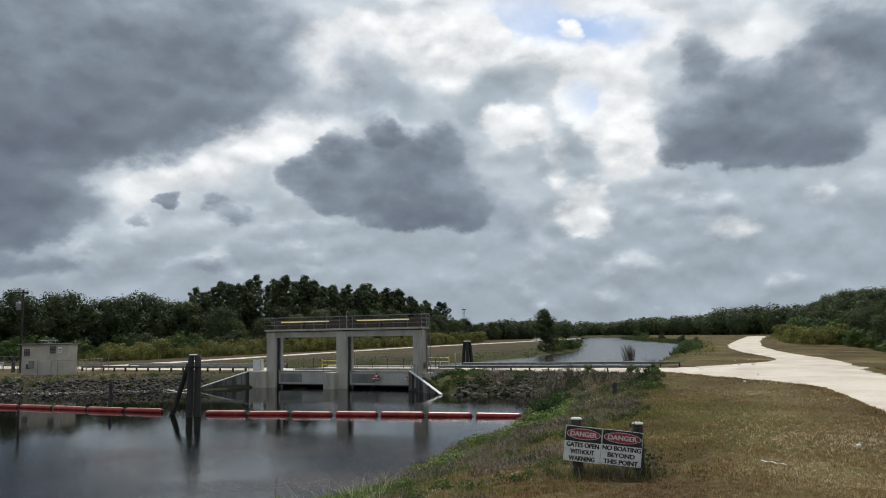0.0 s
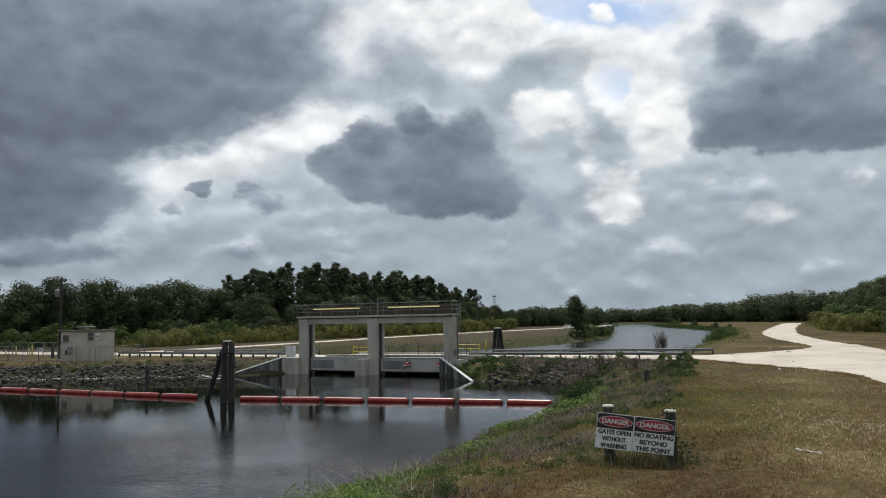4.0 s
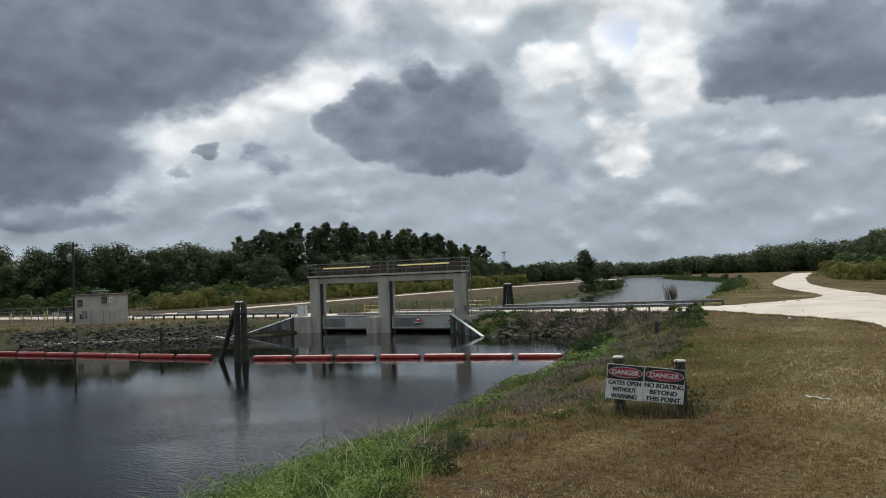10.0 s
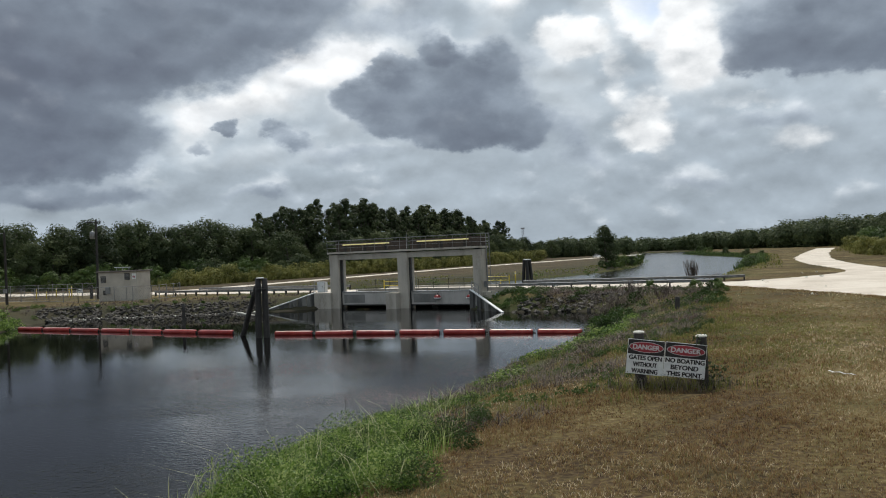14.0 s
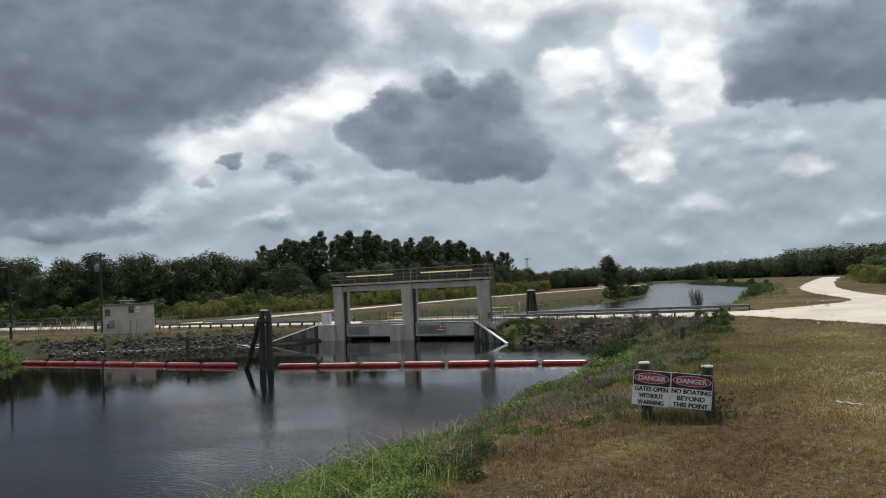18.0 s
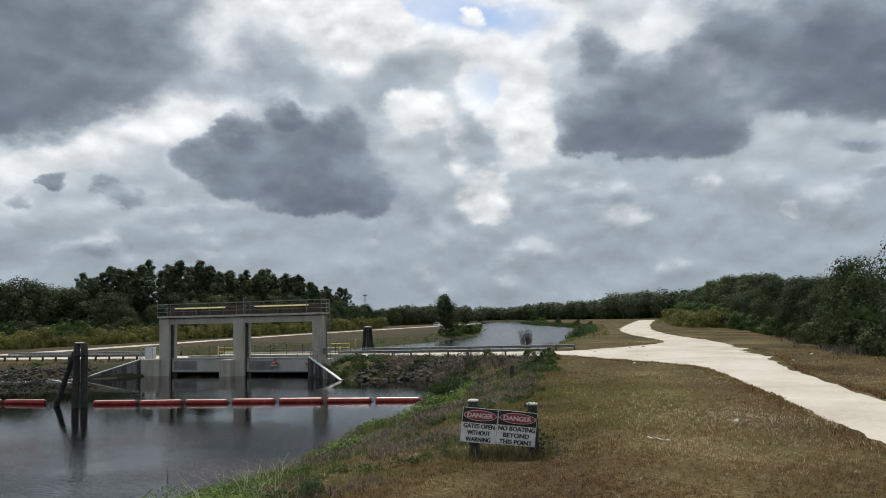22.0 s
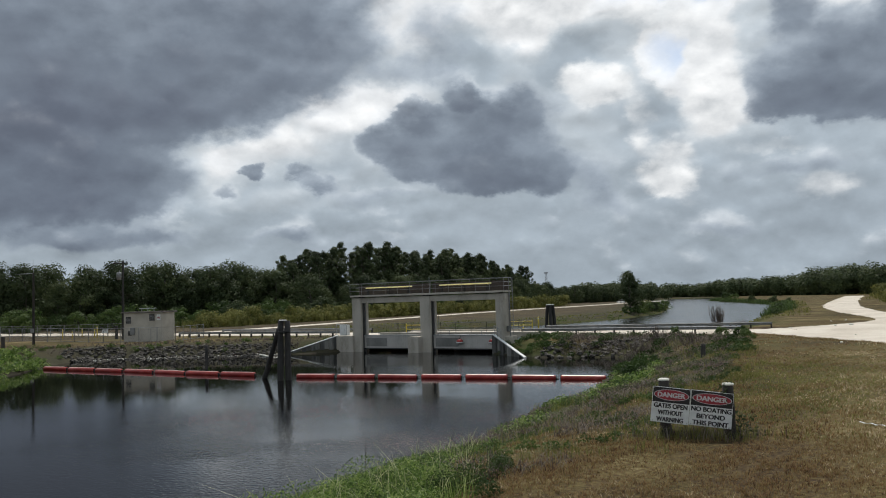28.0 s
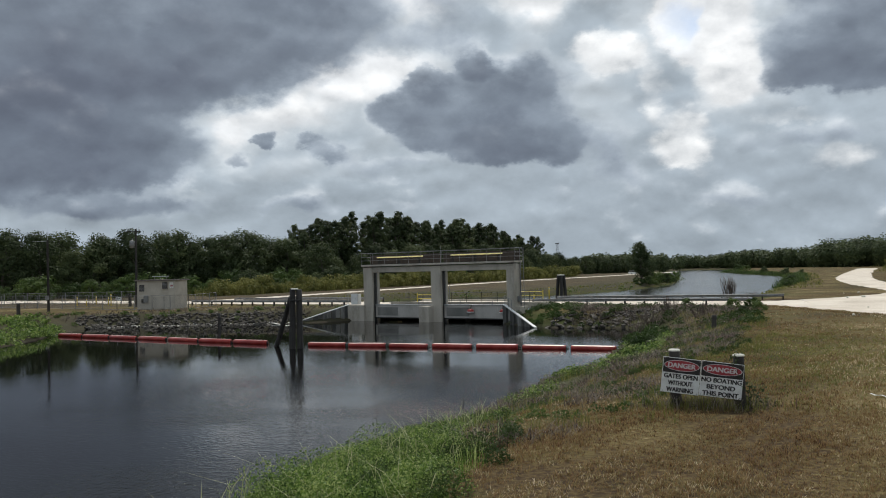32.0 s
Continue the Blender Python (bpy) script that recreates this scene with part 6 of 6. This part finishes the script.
def olive_lawn():
    """The patch of living grass in the dry lawn between the sign and the shell road."""
    rng = np.random.default_rng(23)
    px, py = roots(rng, 26000, 2, 24, 24, 60, lambda a, b: off_road(a, b) & (shore(a, b, BASIN) > 4.5))
    thin = np.exp(-((px - 0.27 * py - 0.5) / 5.0) ** 2 - ((py - 39) / 11) ** 2) * (0.75 + 0.5 * wobble(px, py, 3.0, 0.6))
    ok = rng.random(len(px)) < thin
    px, py = np.repeat(px[ok], 4), np.repeat(py[ok], 4)
    px, py = px + rng.normal(0, 0.09, len(px)), py + rng.normal(0, 0.09, len(py))
    v, f = blades(px, py, land(px, py) - 0.01, rng.uniform(0.07, 0.16, len(px)), np.full(len(px), 0.024), rng, 1.4)
    stuff("olive_grass", v, f, LEAF_OLIVE, "short yellow green grass patch in the dry lawn", "grass")


lawn()
olive_lawn()
green_patch = lambda a, b: (wobble(a, b, 4.2, 1.7) > 0.0) | (b > 50)
brown_patch = lambda a, b: wobble(a, b, 4.2, 1.7) < 0.2
near = lambda a, b: b < 27.5
# the near bank: lush at the foot, brown brush further on, creeper by the boom
bank_edge = lambda a, b, far: b + 2.0 * shore(a, b, BASIN) + 3.0 * wobble(a, b, 1.9, 0.5) < far
weed_bed("bank_weeds", LEAF_BRIGHT, "bright green leafy weeds along the water's edge", 1100, 1.3, 7.0, 31, 0.62, 0.036, 420, 15, 28.5, -11, 8, lambda a, b: bank_edge(a, b, 31.0))
weed_bed("bank_weeds", LEAF_MID, "darker green leafy weeds on the bank", 420, 1.6, 8.0, 47, 0.7, 0.040, 420, 15, 31, -10, 8, lambda a, b: bank_edge(a, b, 33.0) & (wobble(a, b, 1.3, 2.2) > 0.1))
weed_bed("bank_weeds", LEAF_BRIGHT, "bright green leafy weeds along the water's edge", 700, 0.8, 3.4, 32, 0.55, 0.085, 120, 40, 60, -6, 12, green_patch)
weed_bed("bank_weeds", LEAF_MID, "mid green low weeds on the bank", 2000, 0.8, 8.5, 37, 0.36, 0.06, 70, 24, 62, -8, 14, lambda a, b: wobble(a, b, 2.3, 3.7) > 0.0)
weed_bed("bank_weeds", LEAF_BRIGHT, "bushy bright green weeds in rounded mounds", 120, 1.6, 6.0, 38, 1.15, 0.042, 1300, 15, 28.5, -11, 7, lambda a, b: bank_edge(a, b, 29.5))
weed_bed("bank_weeds", LEAF_BRIGHT, "small green weed mounds along the water", 150, 0.5, 2.6, 39, 0.55, 0.06, 170, 26, 44, -7, 6, lambda a, b: wobble(a, b, 3.1, 0.9) > 0.1)
weed_bed("shore_bush", LEAF_MID, "green creeper mound where the boom meets the bank", 110, 0.0, 2.8, 33, 1.0, 0.12, 260, 52, 62, 3, 12, lambda a, b: np.hypot(a - 7.0, (b - 57.5) / 1.7) < 2.2)
tall_grass("bank_grass", LEAF_BRIGHT, "tall bright bank grass", 3600, 1.2, 7.5, 41, 0.75, 0.016, 15, 30, -11, 8, lambda a, b: bank_edge(a, b, 31.5) & (wobble(a, b, 1.5, 3.3) > 0.0), 0.9)
tall_grass("bank_grass", LEAF_OLIVE, "tall olive bank grass", 8000, 0.2, 10.0, 42, 0.38, 0.022, 22, 74, -7, 22, lambda a, b: wobble(a, b, 2.9, 0.4) > -0.1)
tall_grass("dry_brush", DRY_STEM, "brown and grey dry brush stems on the bank", 19000, 0.4, 8.0, 43, 0.42, 0.018, 20, 74, -8, 18, brown_patch, 2.6)
tall_grass("dry_brush", DRY_STEM, "brown dead brush above the rocks", 4200, 0.6, 10.0, 44, 0.55, 0.03, 70, 88, 2, 26, lambda a, b: a > 3, 2.0)
weed_bed("bank_weeds", LEAF_MID, "mid green weeds on the bank below the guardrail", 1300, 0.3, 10.0, 34, 0.6, 0.11, 80, 58, 90, -3, 24, lambda a, b: (wobble(a, b, 3.4, 2.6) > 0.15) | ((a < 4) & (b > 76)))
weed_bed("bank_weeds", LEAF_MID, "mid green weeds on the rocky bank", 260, 1.2, 7.0, 35, 0.6, 0.13, 70, 84, 100, -60, -24, lambda a, b: wobble(a, b, 3.4, 2.0) > 0.1)
tall_grass("bank_grass", DRY_STEM, "dry straw grass above the rocky bank", 2600, 1.2, 10.0, 45, 0.32, 0.045, 84, 106, -66, -22, lambda a, b: wobble(a, b, 5, 2.0) < 0.5, 0.8)
weed_bed("bank_weeds", LEAF_BRIGHT, "bright green weeds on the point of the bank", 420, -0.1, 7.0, 36, 0.9, 0.12, 150, 60, 84, -66, -46, lambda a, b: (a < -46) & (b < 81))

tall_grass("seed_heads", PALE_SEED, "pale curling seed heads among the bank weeds", 520, 0.8, 6.5, 46, 1.05, 0.024, 15, 29, -11, 7, lambda a, b: bank_edge(a, b, 32.0), 1.8, 2)


def road_fringe():
    """Grass reaching over the rims of the shell road."""
    rng = np.random.default_rng(77)
    n = 9000
    py = rng.uniform(16, 84, n)
    left = np.interp(py, ROAD_LEFT_Y, ROAD_LEFT_X) - np.abs(rng.normal(0, 0.4, n)) + 0.15
    right = np.interp(py, ROAD_RIGHT_Y, ROAD_RIGHT_X) + np.abs(rng.normal(0, 0.4, n)) - 0.15
    px, py = np.concatenate([left, right]), np.concatenate([py, py])
    v, f = blades(px, py, land(px, py), rng.uniform(0.06, 0.2, 2 * n), np.full(2 * n, 0.035), rng, 0.8)
    stuff("road_edge_grass", v, f, GRASS_DRY, "dry grass along the edges of the shell road", "grass")


road_fringe()


def sign_weeds():
    rng = np.random.default_rng(51)
    for mat, n, tall in ((DRY_STEM, 700, 0.55), (LEAF_OLIVE, 900, 0.48)):
        px, py = rng.normal(4.8, 0.95, n), rng.normal(24.75, 0.34, n)
        v, f = blades(px, py, land(px, py) - 0.02, rng.uniform(0.15, tall, n), rng.uniform(0.01, 0.025, n), rng, 0.8)
        stuff("sign_weeds", v, f, mat, "dry and olive weeds round the sign posts", "weeds")
    pts = np.concatenate([rng.normal(size=(260, 3)) * np.array([0.30, 0.22, 0.22]) + np.array([6.15, 24.95, 1.66]), rng.normal(size=(120, 3)) * np.array([0.10, 0.08, 0.30]) + np.array([5.72, 24.66, 2.55])])
    v, f = leaf_cards(pts, rng.uniform(0.04, 0.10, 380), rng, flat=0.6)
    stuff("sign_vine", v, f.tolist(), LEAF_DARK, "dark vine climbing the sign post", "vine")


sign_weeds()
for x, y, h in ((-5.6, 26.6, 1.35), (-3.1, 31.2, 0.9)):
    st = thing("tall_stalk", pose(x, y, max(height(x, y), -0.1)), "single tall dry weed stalk at the water's edge", "weed", "stalks at the shore")
    part("stem", tube((0, 0, -0.1), (0.06, 0, h), 0.012, 0.006, 6), DRY_STEM, st)
    for k in range(4):
        z = h * (0.5 + 0.13 * k)
        part("side_twig", tube((0.03, 0, z), (0.03 + 0.1 * (-1) ** k, 0.04, z + 0.12), 0.006, 0.003, 5), DRY_STEM, st)


def canal_fringe():
    """Rank grass and low growth along the upstream canal's banks."""
    rng = np.random.default_rng(61)
    n = 60000
    px, py = rng.uniform(-40, 120, n), rng.uniform(95, 480, n)
    d = shore(px, py, CANAL)
    ok = (d > 0.2) & (d < 9) & (land(px, py) > UPSTREAM + 0.1) & (wobble(px, py, 7, 0.3) > -0.45) & (py > 128)
    px, py, d = px[ok], py[ok], d[ok]
    v, f = blades(px, py, land(px, py) - 0.05, rng.uniform(0.15, 0.45, len(px)), np.full(len(px), 0.22), rng, 0.7)
    stuff("canal_bank_grass", v, f, LEAF_OLIVE, "rank olive grass along the canal banks", "grass")
    pts = []
    for x, y in zip(*roots(rng, 1500, -35, 110, 130, 420, lambda a, b: (lambda q: (q > 0) & (q < 1.3))(shore(a, b, CANAL)) & (wobble(a, b, 9, 4.0) > 0.15))):
        pts.append(rng.normal(size=(40, 3)) * np.array([0.9, 0.9, 0.4]) + np.array([x, y, height(x, y) + 0.2]))
    pts = np.concatenate(pts)
    v, f = leaf_cards(pts, rng.uniform(0.2, 0.45, len(pts)), rng)
    stuff("canal_bank_weeds", v, f.tolist(), LEAF_MID, "green low scrub along the canal banks", "weeds")


canal_fringe()


def bare_brush(m, n, tall, label):
    rr_ = random.Random(n)
    t = thing("bare_brush", m, label, "shrub", "bare shrubs")
    for k in range(n):
        a, r = rr_.uniform(0, 6.28), rr_.uniform(0.05, 0.9)
        bm = bmesh.new()
        tip = (math.cos(a) * r * 1.35, math.sin(a) * r * 1.1, tall * rr_.uniform(0.65, 1.0))
        limb(bm, (math.cos(a) * r * 0.6, math.sin(a) * r * 0.6, -0.1), tip, 0.035, 0.012, rr_, 5)
        for j in range(3):
            f0 = rr_.uniform(0.4, 0.8)
            base = (tip[0] * f0, tip[1] * f0, tip[2] * f0)
            tube(base, (base[0] + rr_.uniform(-0.3, 0.3), base[1] + rr_.uniform(-0.3, 0.3), base[2] + tall * 0.22), 0.016, 0.006, 4, bm)
        part("stem", bm, DRY_STEM, t)
    return t


bare_brush(pose(22.0, 96.0, height(22, 96)), 44, 3.3, "clump of bare reddish brown stems beside the guardrail")
bare_brush(pose(25.5, 100.0, height(25.5, 100)), 12, 1.4, "small clump of bare stems by the canal")
for x, y, h, n in ((9.5, 71.0, 1.6, 16), (11.5, 73.5, 1.9, 14), (7.8, 66.0, 1.3, 12), (13.2, 68.5, 1.4, 12)):
    bare_brush(pose(x, y, height(x, y)), n, h, "grey dead bush on the bank above the water")
scatter(BUSH, [(14.6, 81.6, 0.32), (20.2, 79.0, 0.26), (17.5, 71, 0.25), (19.5, 74.5, 0.28), (16.0, 66.5, 0.25), (9.0, 61.0, 0.33), (17.8, 77.0, 0.3)], 60)


PALE_STONES = []
for k in range(3):
    PALE_STONES.append(STONES[k].copy())
    PALE_STONES[k].materials.clear()
    PALE_STONES[k].materials.append(PALE_CAP)


def pale_stone(x, y, s, label="pale loose stone lying in the road verge"):
    t = tagged(share("pale_stone", PALE_STONES[int(x * 7) % 3], None, pose(x, y, height(x, y) + s * 0.2, 5, 8, x * 40) @ Matrix.Diagonal((s, s * 0.7, s * 0.7, 1))), label, "stone", "loose stones")
    return t


for x, y, s in ((33.5, 92.0, 0.5), (35.5, 93.0, 0.6), (27.5, 88.0, 0.4), (29, 75, 0.3), (14.9, 29.5, 0.28), (24.4, 66.0, 0.35), (43.0, 70.0, 0.4)):
    pale_stone(x, y, s)
for x, y, s in ((22.8, 44.3, 0.16), (20.2, 35.9, 0.16), (21.1, 36.7, 0.16), (19.2, 31.9, 0.16), (20.8, 38.3, 0.16), (17.7, 27.6, 0.16), (38.0, 105.6, 0.3), (40.6, 107.8, 0.3), (37.0, 63.0, 0.3), (37.0, 60.1, 0.3)):
    pale_stone(x, y, s, "small pale stone at the edge of the shell road")

plank = thing("driftwood_plank", pose(-29.9, 88.2, 0.05, 0, 2, -49), "bleached driftwood plank stranded at the waterline beside the wing wall", "driftwood")
part("board", box(7.2, 0.22, 0.09, (0, 0, 0), 0.03), PALE_CAP, plank)
part("broken_end", box(0.7, 0.16, 0.08, (3.77, 0.05, 0.02), 0.03, turn=Matrix.Rotation(radians(8), 4, "Z")), PALE_CAP, plank)
strip = thing("litter_strip", pose(10.5, 26.3, height(10.5, 26.3) + 0.05, 0, 0, -62), "crumpled white plastic strip lying on the lawn", "litter")
for k in range(5):
    part("fold", box(0.21, 0.07, 0.012, (k * 0.2 - 0.4, 0.02 * (-1) ** k, 0.0), 0.003, turn=Matrix.Rotation(radians(9 * (-1) ** k), 4, "Y")), WHITE_METAL, strip)


def waterline_rubble():
    """Pale shell and rubble washed up at the foot of the rocky bank."""
    rr = random.Random(88)
    vs, fs = [], []
    line = [(-28.0, 88.9), (-38.8, 88.4), (-46.0, 88.1), (-50.4, 86.0)]
    for k in range(170):
        (ax, ay), (bx, by) = line[rr.randrange(3)], (0, 0)
        i0 = line.index((ax, ay))
        bx, by = line[i0 + 1]
        u = rr.random()
        x, y, size = ax + (bx - ax) * u, ay + (by - ay) * u + rr.gauss(0.2, 0.25), rr.uniform(0.08, 0.24)
        m = pose(x, y, max(height(x, y), 0.0) + size * 0.2, rr.uniform(-20, 20), rr.uniform(-20, 20), rr.uniform(0, 360)) @ Matrix.Diagonal((size * 1.4, size, size * 0.6, 1))
        me, i = STONES[rr.randrange(9)], len(vs)
        vs += [tuple(m @ v.co) for v in me.vertices]
        fs += [tuple(i + j for j in p.vertices) for p in me.polygons]
    stuff("waterline_rubble", vs, fs, PALE_CAP, "pale rubble and shell along the waterline of the rocky bank", "rubble")


waterline_rubble()
